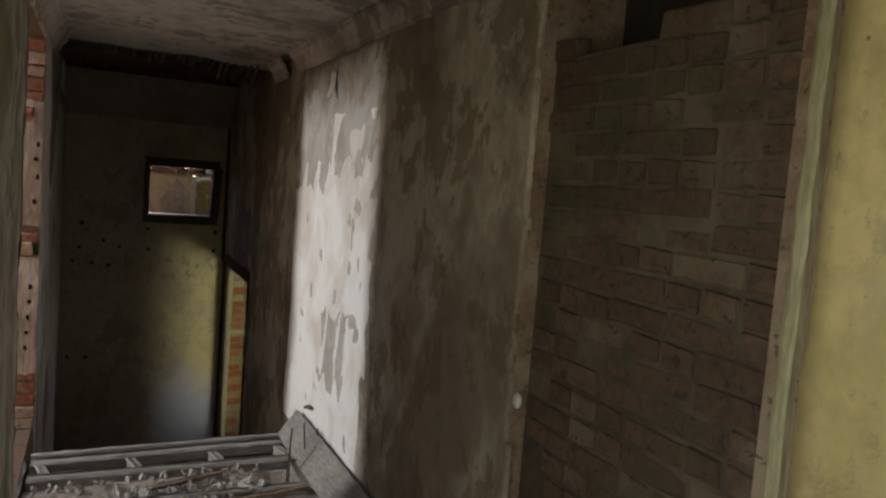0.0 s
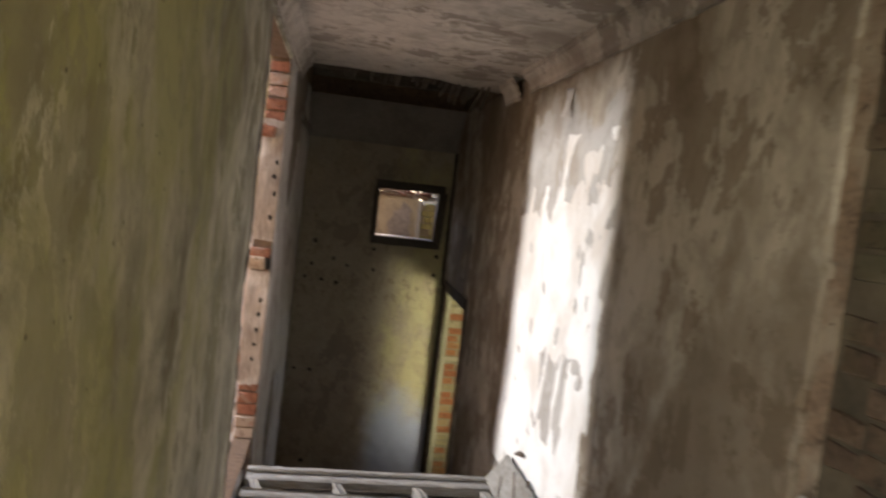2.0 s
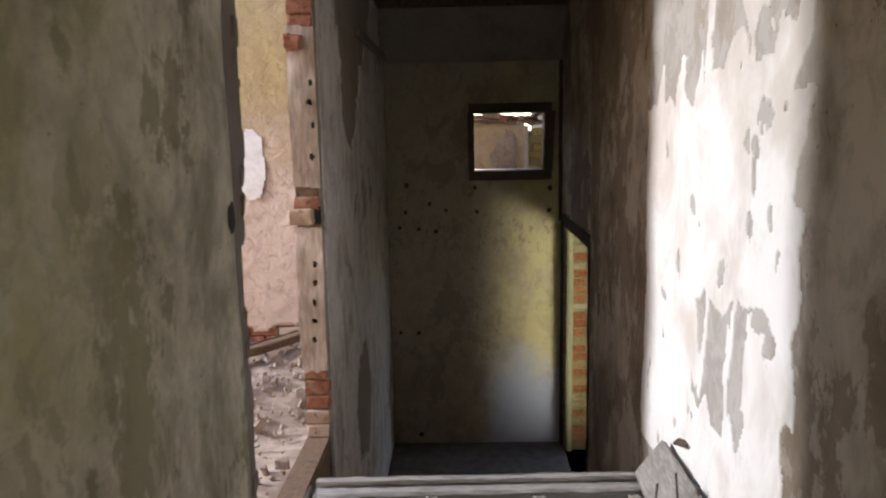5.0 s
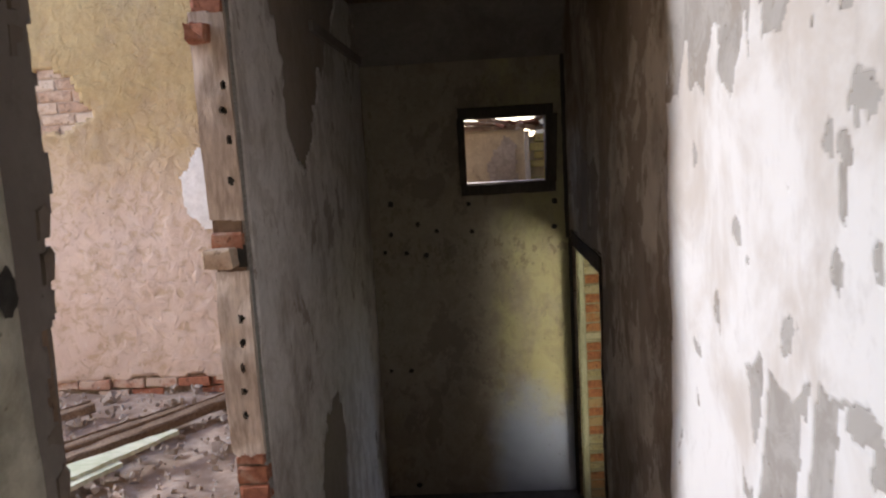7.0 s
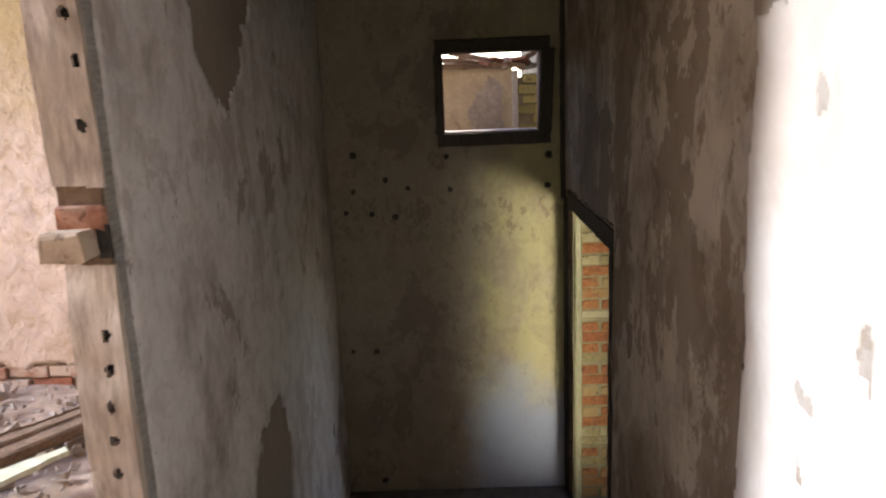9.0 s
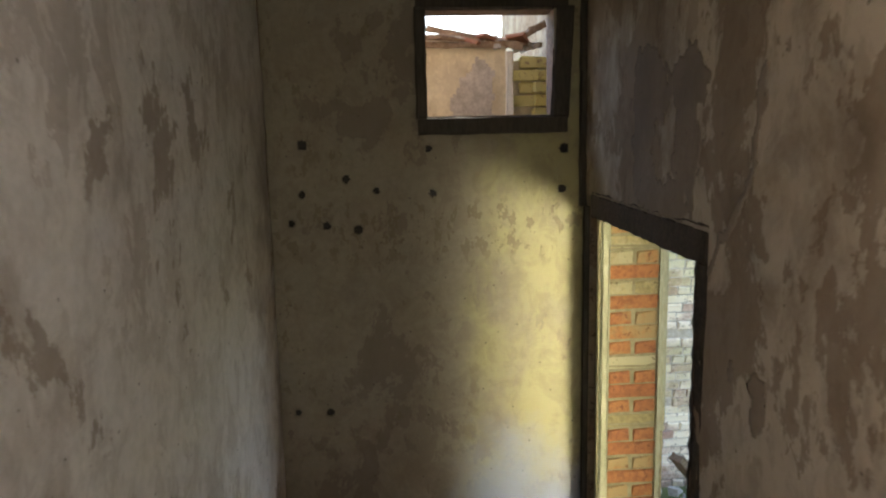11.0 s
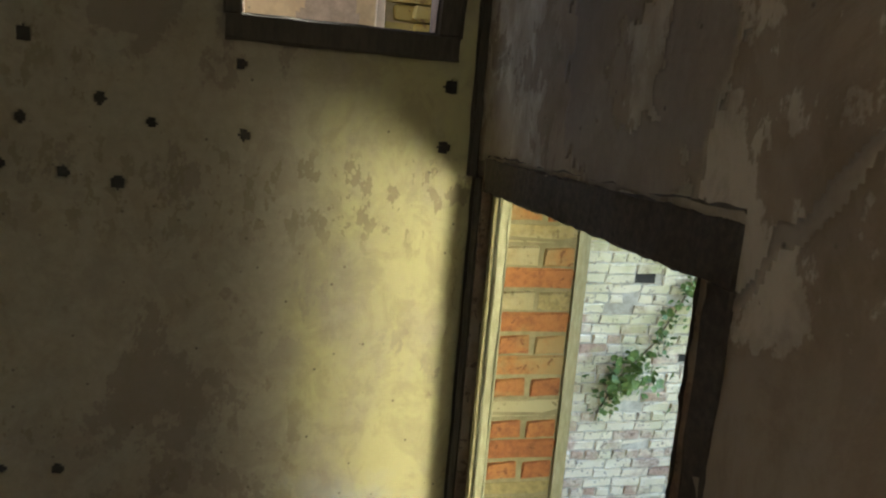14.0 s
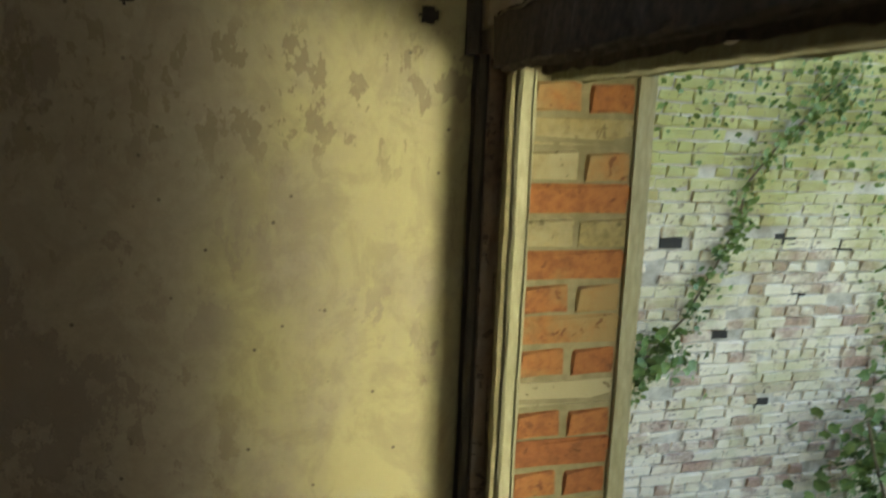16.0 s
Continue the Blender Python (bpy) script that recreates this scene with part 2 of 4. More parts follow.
COURT_STUFF = brickwork("limewashed_brick_far", (0.56, 0.36, 0.27), (0.64, 0.54, 0.44), (0.88, 0.77, 0.60), 0.36, (0.60, 0.55, 0.32), True, None, ((0.47, 0.45, 0.15), 0.6, 2.0))
COURT_MORTAR = plain("limewashed_mortar", (0.34, 0.29, 0.22), (0.74, 0.67, 0.56), 9)
RED_BRICK = brickwork("red_brick", (0.40, 0.15, 0.085), (0.46, 0.22, 0.135), (0.56, 0.44, 0.35), 0.47)
OLD_WOOD = plain("grey_wood", (0.20, 0.18, 0.155), (0.40, 0.38, 0.35), 14, 0.8, 0.5, (6, 1, 6))
OLD_WOOD_X = plain("grey_wood_across", (0.24, 0.22, 0.195), (0.46, 0.44, 0.41), 14, 0.8, 0.5, (1, 6, 6))
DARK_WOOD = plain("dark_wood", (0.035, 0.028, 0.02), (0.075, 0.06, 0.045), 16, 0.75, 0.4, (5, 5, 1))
POST_WOOD = plain("painted_post", (0.26, 0.25, 0.14), (0.42, 0.40, 0.26), 16, 0.75, 0.4, (5, 5, 1))
SOOTY_WOOD = plain("sooty_wood", (0.035, 0.026, 0.02), (0.10, 0.075, 0.056), 14, 0.9, 0.5, (4, 4, 4))
BROWN_WOOD = plain("brown_wood", (0.17, 0.11, 0.07), (0.34, 0.26, 0.19), 14, 0.8, 0.5, (4, 4, 4))
LATH = plain("lath", (0.07, 0.055, 0.04), (0.16, 0.13, 0.10), 20, 0.85, 0.4)
DEBRIS = plain("rubble_dust", (0.30, 0.245, 0.20), (0.52, 0.44, 0.38), 18, 0.95, 0.8, (1, 1, 1), (0.55, 0.52, 0.48))
PINK_BRICK = brickwork("pink_brick", (0.50, 0.33, 0.22), (0.56, 0.42, 0.30), (0.60, 0.48, 0.36), 0.46)
EARTH = plain("dusty_earth", (0.30, 0.22, 0.17), (0.56, 0.46, 0.38), 9, 0.95, 0.8, (1, 1, 1), (0.42, 0.36, 0.31))
CHIP = plain("plaster_chip", (0.38, 0.34, 0.30), (0.62, 0.58, 0.53), 30)
STONE = plain("floor_slab", (0.07, 0.062, 0.055), (0.16, 0.145, 0.13), 10)
IRON = plain("rusty_iron", (0.05, 0.035, 0.025), (0.13, 0.08, 0.05), 40, 0.6)
# Near-black colour stands for the shade inside holes too shallow to darken.
HOLE_SHADE = plain("hole_shade", (0.02, 0.017, 0.014), (0.05, 0.042, 0.034), 30)
LEAF = plain("ivy_leaf", (0.07, 0.13, 0.04), (0.25, 0.34, 0.10), 14, 0.45, 0.2)
STEM = plain("ivy_stem", (0.12, 0.085, 0.05), (0.22, 0.17, 0.11), 20)
GRASS = plain("grassy_ground", (0.07, 0.095, 0.03), (0.15, 0.16, 0.06), 3, 0.95, 0.8)
PALE_WOOD = plain("pale_plank", (0.46, 0.52, 0.36), (0.72, 0.74, 0.64), 10, 0.8, 0.4, (1, 5, 1))
WHITE = plain("white_paint", (0.62, 0.61, 0.58), (0.82, 0.81, 0.78), 18, 0.5, 0.15)
TILE = plain("roof_tile", (0.22, 0.09, 0.05), (0.36, 0.17, 0.10), 12)


# ---------------------------------------------------------------- building helpers
def mesh_ob(name, bm, material, parent=None, label="", smooth=False):
    me = bpy.data.meshes.new(name)
    bmesh.ops.recalc_face_normals(bm, faces=bm.faces)
    bm.to_mesh(me)
    bm.free()
    me.materials.append(material)
    if smooth:
        me.polygons.foreach_set("use_smooth", [True] * len(me.polygons))
    ob = new(name, me)
    ob.parent = parent
    if label:
        ob["label"] = label
    return ob


def part(name, bm, material, parent, label="", smooth=False):
    return mesh_ob(name, bm, material, parent, label, smooth)


def structure(name, bm, material, label, category, smooth=False):
    return tagged(mesh_ob(name, bm, material, None, "", smooth), label, category, "", "structure")


def empty(name, label, category, at=(0, 0, 0), group="", kind=""):
    ob = new(name)
    ob.location = at
    return tagged(ob, label, category, group, kind)


def box(bm, x0, x1, y0, y1, z0, z1, m=None, bevel=0.0):
    c = Vector(((x0 + x1) / 2, (y0 + y1) / 2, (z0 + z1) / 2))
    s = Matrix.Diagonal((abs(x1 - x0), abs(y1 - y0), abs(z1 - z0), 1))
    r = bmesh.ops.create_cube(bm, size=1, matrix=(m or Matrix()) @ Matrix.Translation(c) @ s)
    if bevel:
        edges = list({e for v in r["verts"] for e in v.link_edges})
        bmesh.ops.bevel(bm, geom=edges, offset=bevel, segments=1, affect="EDGES")
    return bm


def boxes(*rows, bevel=0.0):
    bm = bmesh.new()
    for r in rows:
        box(bm, *r, bevel=bevel)
    return bm


def worn_bar(p, q, wide, thick, seed=0, steps=10, wear=0.004, up=(0, 0, 1)):
    """A sawn timber from p to q with slightly uneven, worn edges."""
    rng = random.Random(seed)
    p, q = Vector(p), Vector(q)
    along = (q - p).normalized()
    side = along.cross(Vector(up)).normalized()
    top = side.cross(along).normalized()
    bm = bmesh.new()
    rings = []
    c = min(wide, thick) * 0.16
    for i in range(steps + 1):
        o = p.lerp(q, i / steps)
        ring = []
        for a, b in ((-1, -1), (1, -1), (1, 1), (-1, 1)):
            for da, db in (((c, 0), (0, c)) if a * b > 0 else ((0, c), (c, 0))):
                u = a * (wide / 2 - da) + rng.uniform(-wear, wear)
                v = b * (thick / 2 - db) + rng.uniform(-wear, wear)
                ring.append(bm.verts.new(o + side * u + top * v))
        rings.append(ring)
    for r0, r1 in zip(rings, rings[1:]):
        for k in range(8):
            bm.faces.new((r0[k], r0[(k + 1) % 8], r1[(k + 1) % 8], r1[k]))
    bm.faces.new(rings[0])
    bm.faces.new(rings[-1])
    return bm


def tube(points, radius, sides=6):
    bm = bmesh.new()
    rings = []
    pts = [Vector(p) for p in points]
    for i, p in enumerate(pts):
        d = (pts[min(i + 1, len(pts) - 1)] - pts[max(i - 1, 0)]).normalized()
        a = d.orthogonal().normalized()
        b = d.cross(a)
        rings.append([bm.verts.new(p + (a * math.cos(k * 2 * math.pi / sides) + b * math.sin(k * 2 * math.pi / sides)) * radius)
                      for k in range(sides)])
    for r0, r1 in zip(rings, rings[1:]):
        for k in range(sides):
            bm.faces.new((r0[k], r0[(k + 1) % sides], r1[(k + 1) % sides], r1[k]))
    bm.faces.new(rings[0])
    bm.faces.new(rings[-1])
    return bm


def core(axis, c0, c1, u0, u1, v0, v1, holes):
    """The masonry of a wall: c is its thickness, u runs along it, v is up; holes go right through."""
    bm = bmesh.new()
    us = sorted({u0, u1, *[min(max(h[k], u0), u1) for h in holes for k in (0, 1)]})
    for a, b in zip(us, us[1:]):
        if b - a < 1e-6:
            continue
        cuts = sorted((h[2], h[3]) for h in holes if h[0] <= a + 1e-6 and h[1] >= b - 1e-6)
        z = v0
        for lo, hi in (*cuts, (v1, v1)):
            if lo > z + 1e-6:
                box(bm, *((c0, c1, a, b) if axis == "x" else (a, b, c0, c1)), z, lo)
            z = max(z, hi)
    return bm


def coat(axis, face, inward, u0, u1, v0, v1, holes=(), thick=0.015, cell=0.045, ragged=0.0, relief=0.004, seed=0.0, inside=None):
    """A coat of plaster on a wall: uneven face, real thickness, ragged edges where it broke away."""
    nu, nv = max(1, round((u1 - u0) / cell)), max(1, round((v1 - v0) / cell))
    us = [u0 + (u1 - u0) * i / nu for i in range(nu + 1)]
    vs = [v0 + (v1 - v0) * j / nv for j in range(nv + 1)]

    def warp(u, v):
        n = noise.noise_vector(Vector((u * 3.1, v * 3.1, seed)))
        n2 = noise.noise_vector(Vector((u * 11, v * 11, seed + 5)))
        return (n.x + n2.x * 0.6) * ragged, (n.y + n2.y * 0.6) * ragged

    def gone(u, v):
        du, dv = warp(u, v)
        for a, b, c, d in holes:
            if a + du < u < b + du and c + dv < v < d + dv:
                return True
        return bool(inside) and inside(u + du, v + dv)

    keep = [[not gone((us[i] + us[i + 1]) / 2, (vs[j] + vs[j + 1]) / 2) for j in range(nv)] for i in range(nu)]
    bm = bmesh.new()
    made = {}

    def vert(i, j, back):
        key = (i, j, back)
        if key not in made:
            u, v = us[i], vs[j]
            d = noise.noise(Vector((u * 2.2, v * 2.2, seed))) * relief * 1.6 + noise.noise(Vector((u * 9, v * 9, seed + 3))) * relief * 0.7
            out = face + inward * ((0 if back else thick) + (0 if back else d))
            ju = jv = 0.0
            if ragged and 0 < i < nu and 0 < j < nv:
                w = noise.noise_vector(Vector((u * 37, v * 37, seed)))
                ju, jv = w.x * cell * 0.45, w.y * cell * 0.45
            made[key] = bm.verts.new((out, u + ju, v + jv) if axis == "x" else (u + ju, out, v + jv))
        return made[key]

    for i in range(nu):
        for j in range(nv):
            if not keep[i][j]:
                continue
            bm.faces.new((vert(i, j, 0), vert(i + 1, j, 0), vert(i + 1, j + 1, 0), vert(i, j + 1, 0)))
            for di, dj, a, b in ((-1, 0, (i, j), (i, j + 1)), (1, 0, (i + 1, j), (i + 1, j + 1)),
                                 (0, -1, (i, j), (i + 1, j)), (0, 1, (i, j + 1), (i + 1, j + 1))):
                ii, jj = i + di, j + dj
                if not (0 <= ii < nu and 0 <= jj < nv) or not keep[ii][jj]:
                    bm.faces.new((vert(*a, 0), vert(*b, 0), vert(*b, 1), vert(*a, 1)))
    return bm


def lumpy(x0, x1, y0, y1, z, rise, cell=0.05, seed=0.0, drop=None, scale=2.5):
    bm = bmesh.new()
    nx, ny = max(2, round((x1 - x0) / cell)), max(2, round((y1 - y0) / cell))
    grid = []
    for i in range(nx + 1):
        row = []
        for j in range(ny + 1):
            x, y = x0 + (x1 - x0) * i / nx, y0 + (y1 - y0) * j / ny
            h = noise.fractal(Vector((x * scale, y * scale, seed)), 1.0, 2.0, 5) * rise
            row.append(bm.verts.new((x, y, z + h + (drop(x, y) if drop else 0))))
        grid.append(row)
    for i in range(nx):
        for j in range(ny):
            bm.faces.new((grid[i][j], grid[i + 1][j], grid[i + 1][j + 1], grid[i][j + 1]))
    return bm


def rubble(count, spot, size, seed):
    """Many small broken lumps, each its own rough shape."""
    rng = random.Random(seed)
    verts, faces = [], []
    for _ in range(count):
        x, y, z = spot(rng)
        s = size * rng.uniform(0.35, 1.0) ** 2 * rng.choice((1, 1, 1, 1.8))
        turn = Euler((rng.uniform(0, 6), rng.uniform(0, 6), rng.uniform(0, 6))).to_matrix()
        base = len(verts)
        for a in (-1, 1):
            for b in (-1, 1):
                for c in (-1, 1):
                    v = Vector((a * rng.uniform(0.5, 1), b * rng.uniform(0.4, 0.9), c * rng.uniform(0.15, 0.5))) * s
                    verts.append(tuple(turn @ v + Vector((x, y, z))))
        faces += [tuple(base + k for k in f) for f in ((0, 1, 3, 2), (4, 6, 7, 5), (0, 4, 5, 1), (2, 3, 7, 6), (0, 2, 6, 4), (1, 5, 7, 3))]
    me = bpy.data.meshes.new("lumps")
    me.from_pydata(verts, [], faces)
    bm = bmesh.new()
    bm.from_mesh(me)
    bpy.data.meshes.remove(me)
    return bm


def piece_mesh(name, size, material, seed, chip=0.006):
    """One brick: a bevelled block with knocked corners, about its own middle."""
    rng = random.Random(seed)
    bm = bmesh.new()
    box(bm, -size[0] / 2, size[0] / 2, -size[1] / 2, size[1] / 2, -size[2] / 2, size[2] / 2)
    bmesh.ops.bevel(bm, geom=list(bm.edges), offset=min(size) * 0.1, segments=1, affect="EDGES")
    for v in bm.verts:
        v.co += Vector((rng.uniform(-chip, chip), rng.uniform(-chip, chip), rng.uniform(-chip, chip)))
    me = bpy.data.meshes.new(name)
    bmesh.ops.recalc_face_normals(bm, faces=bm.faces)
    bm.to_mesh(me)
    bm.free()
    me.materials.append(material)
    return me


def lay(name, me, parent, at, turn=(0, 0, 0)):
    ob = new(name, me)
    ob.parent = parent
    ob.location, ob.rotation_euler = at, turn
    return ob


# ---------------------------------------------------------------- the setting
XL, XR, YE = -0.28, 1.275, 5.60           # side walls and end wall
UP, TOP = 1.37, 3.90                      # upper floor, ceiling
DOOR_L = (1.30, 2.55, UP, 3.74)           # doorway to the side room
DOOR_R = (4.24, 5.52, 0.0, 2.09)          # doorway to the court
BLOCKED = (-1.37, -0.40, UP, 3.72)        # bricked-up doorway
ENTRY_D = (-3.0, -1.75, UP, 3.45)         # entry behind
PANE = (0.50, 1.125, 2.55, 3.05)          # small window in the end wall

ground = structure("ground", lumpy(-80, 80, -80, 80, -0.62, 0.12, 4.0, 3, None, 0.2), GRASS, "rough grassy ground around the ruined house", "ground")

T = 0.015
wall_right = structure("wall_right", core("x", XR + T, 1.645, BACK, 8.6, -0.9, 4.6, [BLOCKED, DOOR_R]), CORE,
                       "thick old brick wall with stained flaking limewash", "wall")


CRACK = [(4.12, 2.05), (4.08, 2.10), (3.98, 2.20), (3.895, 2.29), (3.84, 2.39), (3.85, 2.50), (3.80, 2.62)]


def lost_right(u, v):
    """Where the coat has come away round an old fixing."""
    return (u - 1.20) ** 2 + (v - 1.84) ** 2 < 0.028 ** 2


part("reveal_core", boxes((1.34, 1.645, 5.43, 5.52, 0.0, 2.09)), CORE, wall_right)
part("plaster_coat", coat("x", XR + T, -1, -0.46, YE, 0.0, TOP, [(-2, -0.40, 0, 3.70), (4.17, 5.8, -1, 2.16)], T, 0.02, 0.02, 0.006, 1.0, lost_right), RIGHT, wall_right, "", True)


FLAKES = [(1.255, 2.89, 0.055, 0.065), (1.31, 2.80, 0.028, 0.05), (1.325, 2.72, 0.018, 0.06), (1.362, 2.555, 0.02, 0.045), (1.215, 2.60, 0.022, 0.04),
          (1.60, 2.36, 0.028, 0.06), (1.27, 2.275, 0.10, 0.035), (1.19, 2.23, 0.05, 0.05), (2.05, 2.33, 0.03, 0.05), (2.28, 2.14, 0.05, 0.03)]


def lost_paint(u, v):
    """Where the white film has flaked off: torn upper edge, a bare field low down, single flakes."""
    n = noise.noise(Vector((u * 9, v * 6, 3.0)))
    if u < 1.02 + 0.10 * n or u > 2.60 or v > 3.42:
        return True
    if u > 1.81 and v > 2.97 + 0.16 * max(0.0, math.sin(u * 24 + 1.0 + 2.0 * n)) ** 3 + 0.08 * n:
        return True
    if u < 1.73 and v > 3.06 + 0.30 * max(0.0, noise.noise(Vector((u * 6, 1.5, 8.0)))) and n > -0.22:
        return True
    if 1.30 + 0.04 * n < u < 1.86 and 1.80 + 0.35 * max(0.0, noise.noise(Vector((u * 8, 0, 6)))) < v < 2.27 + 0.12 * n:
        return noise.noise(Vector((u * 19, v * 2.2, 4.0))) < 0.16 and not (u < 1.34 and v > 1.97)
    if any(((u - a) / p) ** 2 + ((v - b) / q) ** 2 < 1 + 1.1 * n + 0.9 * noise.noise(Vector((u * 31, v * 24, 1.0))) for a, b, p, q in FLAKES):
        return True
    return n + 0.5 * noise.noise(Vector((u * 23, v * 15, 9.0))) > 0.62


part("paint_film", coat("x", XR + T, -1, 0.9, 2.62, UP, 3.46, [], T + 0.0032, 0.011, 0.018, 0.006, 1.0, lost_paint), PAINT, wall_right, "flaking white limewash film", True)
BARE = [(4.72, 2.46, 0.13, 0.30), (4.52, 2.22, 0.26, 0.08), (4.30, 2.40, 0.11, 0.17), (4.63, 2.62, 0.20, 0.12), (4.30, 2.62, 0.14, 0.10),
        (3.78, 1.80, 0.04, 0.05), (3.775, 1.73, 0.025, 0.05), (3.93, 1.79, 0.012, 0.04)]


def bare_patch(u, v):
    w = 1.0 + 0.8 * noise.noise(Vector((u * 13, v * 9, 2.0))) + 0.6 * noise.noise(Vector((u * 34, v * 24, 6.0)))
    inside = any(((u - a) / p) ** 2 + ((v - b) / q) ** 2 < w for a, b, p, q in BARE)
    for (a, b), (c, d) in zip(CRACK, CRACK[1:]):
        f = min(1.0, max(0.0, ((u - a) * (c - a) + (v - b) * (d - b)) / ((c - a) ** 2 + (d - b) ** 2)))
        gap = math.hypot(u - a - f * (c - a), v - b - f * (d - b))
        inside = inside or gap < 0.007 + 0.032 * max(0.0, noise.noise(Vector((u * 15, v * 15, 1.0))) + 0.1)
    island = ((u - 4.45) / 0.045) ** 2 + ((v - 2.46) / 0.11) ** 2 < w
    return not inside or island


part("bare_patch", coat("x", XR + T, -1, 3.3, 4.95, 1.6, 2.85, [(4.17, 5.8, -1, 2.16)], T + 0.0028, 0.009, 0.03, 0.006, 1.0, bare_patch), UNDERCOAT, wall_right, "darker bare plaster patches", True)
part("plaster_coat", coat("x", XR + T, -1, BACK, -1.465, UP, TOP, [], T, 0.05, 0.02, 0.006, 2.0), ENTRY_WALL, wall_right, "ochre limewash with algae", True)
part("plaster_coat", boxes((XR, XR + T, -1.43, -0.40, BLOCKED[3], TOP)), RIGHT, wall_right)
part("plaster_coat", coat("x", XR + T, -1, 5.80, 6.5, 0, 3.2, [(6.1, 6.6, 2.2, 3.3)], T, 0.06, 0.06, 0.008, 3.0), BEHIND, wall_right, "cream plaster fallen off the brick", True)

wall_left = structure("wall_left", core("x", XL - 0.125, XL - T, BACK, YE + 0.2, -0.9, 4.6, [DOOR_L, ENTRY_D]), CORE,
                      "thin brick partition wall under flaking plaster", "wall")
part("plaster_coat", coat("x", XL - T, 1, BACK, 1.20, UP, TOP, [ENTRY_D], T, 0.045, 0.012, 0.006, 6.0), LEFT, wall_left, "green algae-stained limewash", True)
part("plaster_edge", coat("x", XL - T, 1, 1.20, 1.365, UP, 3.74, [], T - 0.004, 0.012, 0.01, 0.006, 6.0,
                          lambda u, v: u > (1.355 if v > 2.75 else 1.32 if v > 2.54 else 1.275) + 0.03 * noise.noise(Vector((v * 9, 0, 5)))), GREY_EDGE, wall_left, "bare grey edge of the plaster", True)
part("plaster_coat", coat("x", XL - T, 1, 1.20, 2.55, 3.74, TOP, [], T, 0.045, 0.0, 0.006, 6.0), LEFT, wall_left, "", True)


def lost_stair(u, v):
    """Plaster fallen in a long run under the ceiling, and low down by the steps."""
    if v > 2.72 + ((3.47 - u) * 2.4 if u < 3.47 else (u - 3.47) * 0.85):
        return 3.0 < u < 4.7
    return ((u - 3.75) / 0.32) ** 2 + ((v - 1.10) / 0.42) ** 2 < 1


part("under_coat", coat("x", XL - T, 1, 2.60, YE, 0, TOP, [], 0.007, 0.06, 0.0, 0.004, 9.0), UNDERCOAT, wall_left, "bare brown undercoat", True)
part("plaster_coat", coat("x", XL - T, 1, 2.60, YE, 0, TOP, [], T, 0.022, 0.10, 0.006, 7.0, lost_stair), STAIR, wall_left, "grey limewash with brown runs", True)

wall_end = structure("wall_end", core("y", YE + T, YE + 0.196, XL - 0.02, XR + 0.02, -0.9, 4.598, [PANE]), CORE, "end wall with a small window opening", "wall")
PITS = [(-0.108, 2.426), (-0.121, 2.187), (-0.176, 2.046), (-0.004, 2.03), (0.504, 2.398), (0.519, 2.178), (1.173, 2.387), (1.164, 2.184),
        (-0.192, 1.072), (-0.029, 1.067), (0.097, 2.258), (0.244, 2.196), (0.148, 2.008), (-0.025, 0.08)]


def lost_end(u, v):
    return any(abs(u - x) < 0.04 and (u - x) ** 2 + (v - z) ** 2 < (0.021 + 0.004 * math.sin(x * 50 + z * 31)) ** 2 for x, z in PITS)


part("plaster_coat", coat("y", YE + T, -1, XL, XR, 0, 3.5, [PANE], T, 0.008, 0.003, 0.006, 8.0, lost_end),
     END, wall_end, "limewash with doorway light painted in yellow-green and blue-grey", True)
# Dark plates behind the small holes paint in their shade.
part("hole_shade", boxes(*[(x - 0.05, x + 0.05, YE + 0.010, YE + 0.0145, z - 0.05, z + 0.05) for x, z in PITS]), HOLE_SHADE, wall_end)
bm = bmesh.new()
bmesh.ops.create_grid(bm, x_segments=40, y_segments=14, size=0.5)
for v in bm.verts:
    s, h = v.co.x + 0.5, v.co.y + 0.5
    v.co = Vector((XL + (XR - XL) * s, YE - 0.02 - 0.30 * h ** 1.7 + 0.006 * noise.noise(Vector((s * 9, h * 4, 1))), 3.5 + 0.40 * h))
part("plaster_cove", bm, GREY_EDGE, wall_end, "sooty coved plaster", True)

# Unseen wall; its opening is made up to go with the back fill.
wall_back = structure("wall_back", core("y", BACK - 0.3, BACK, XL - 0.125, 1.645, -0.9, 4.6, [(0.05, 1.05, UP, 3.45)]), ENTRY_WALL, "plain plastered wall with an opening added for the fill light", "wall")

floor_upper = structure("floor_upper", boxes((XL, XR, BACK, 1.30, UP - 0.35, UP - 0.06)), DEBRIS, "upper floor buried under dust and rubble", "floor")
floor_lower = structure("floor_lower", boxes((XL, 1.66, 2.16, YE, -0.3, 0.0)), STONE, "dark stone floor of the lower passage", "floor")

bm = bmesh.new()
for i in range(7):
    box(bm, XL, XR, 2.16 + 0.26 * i, 2.42 + 0.26 * i, 0.0, UP - 0.171 * (i + 1))
stairs = structure("stairs", bm, STONE, "plain stone steps down to the lower passage", "stairs")



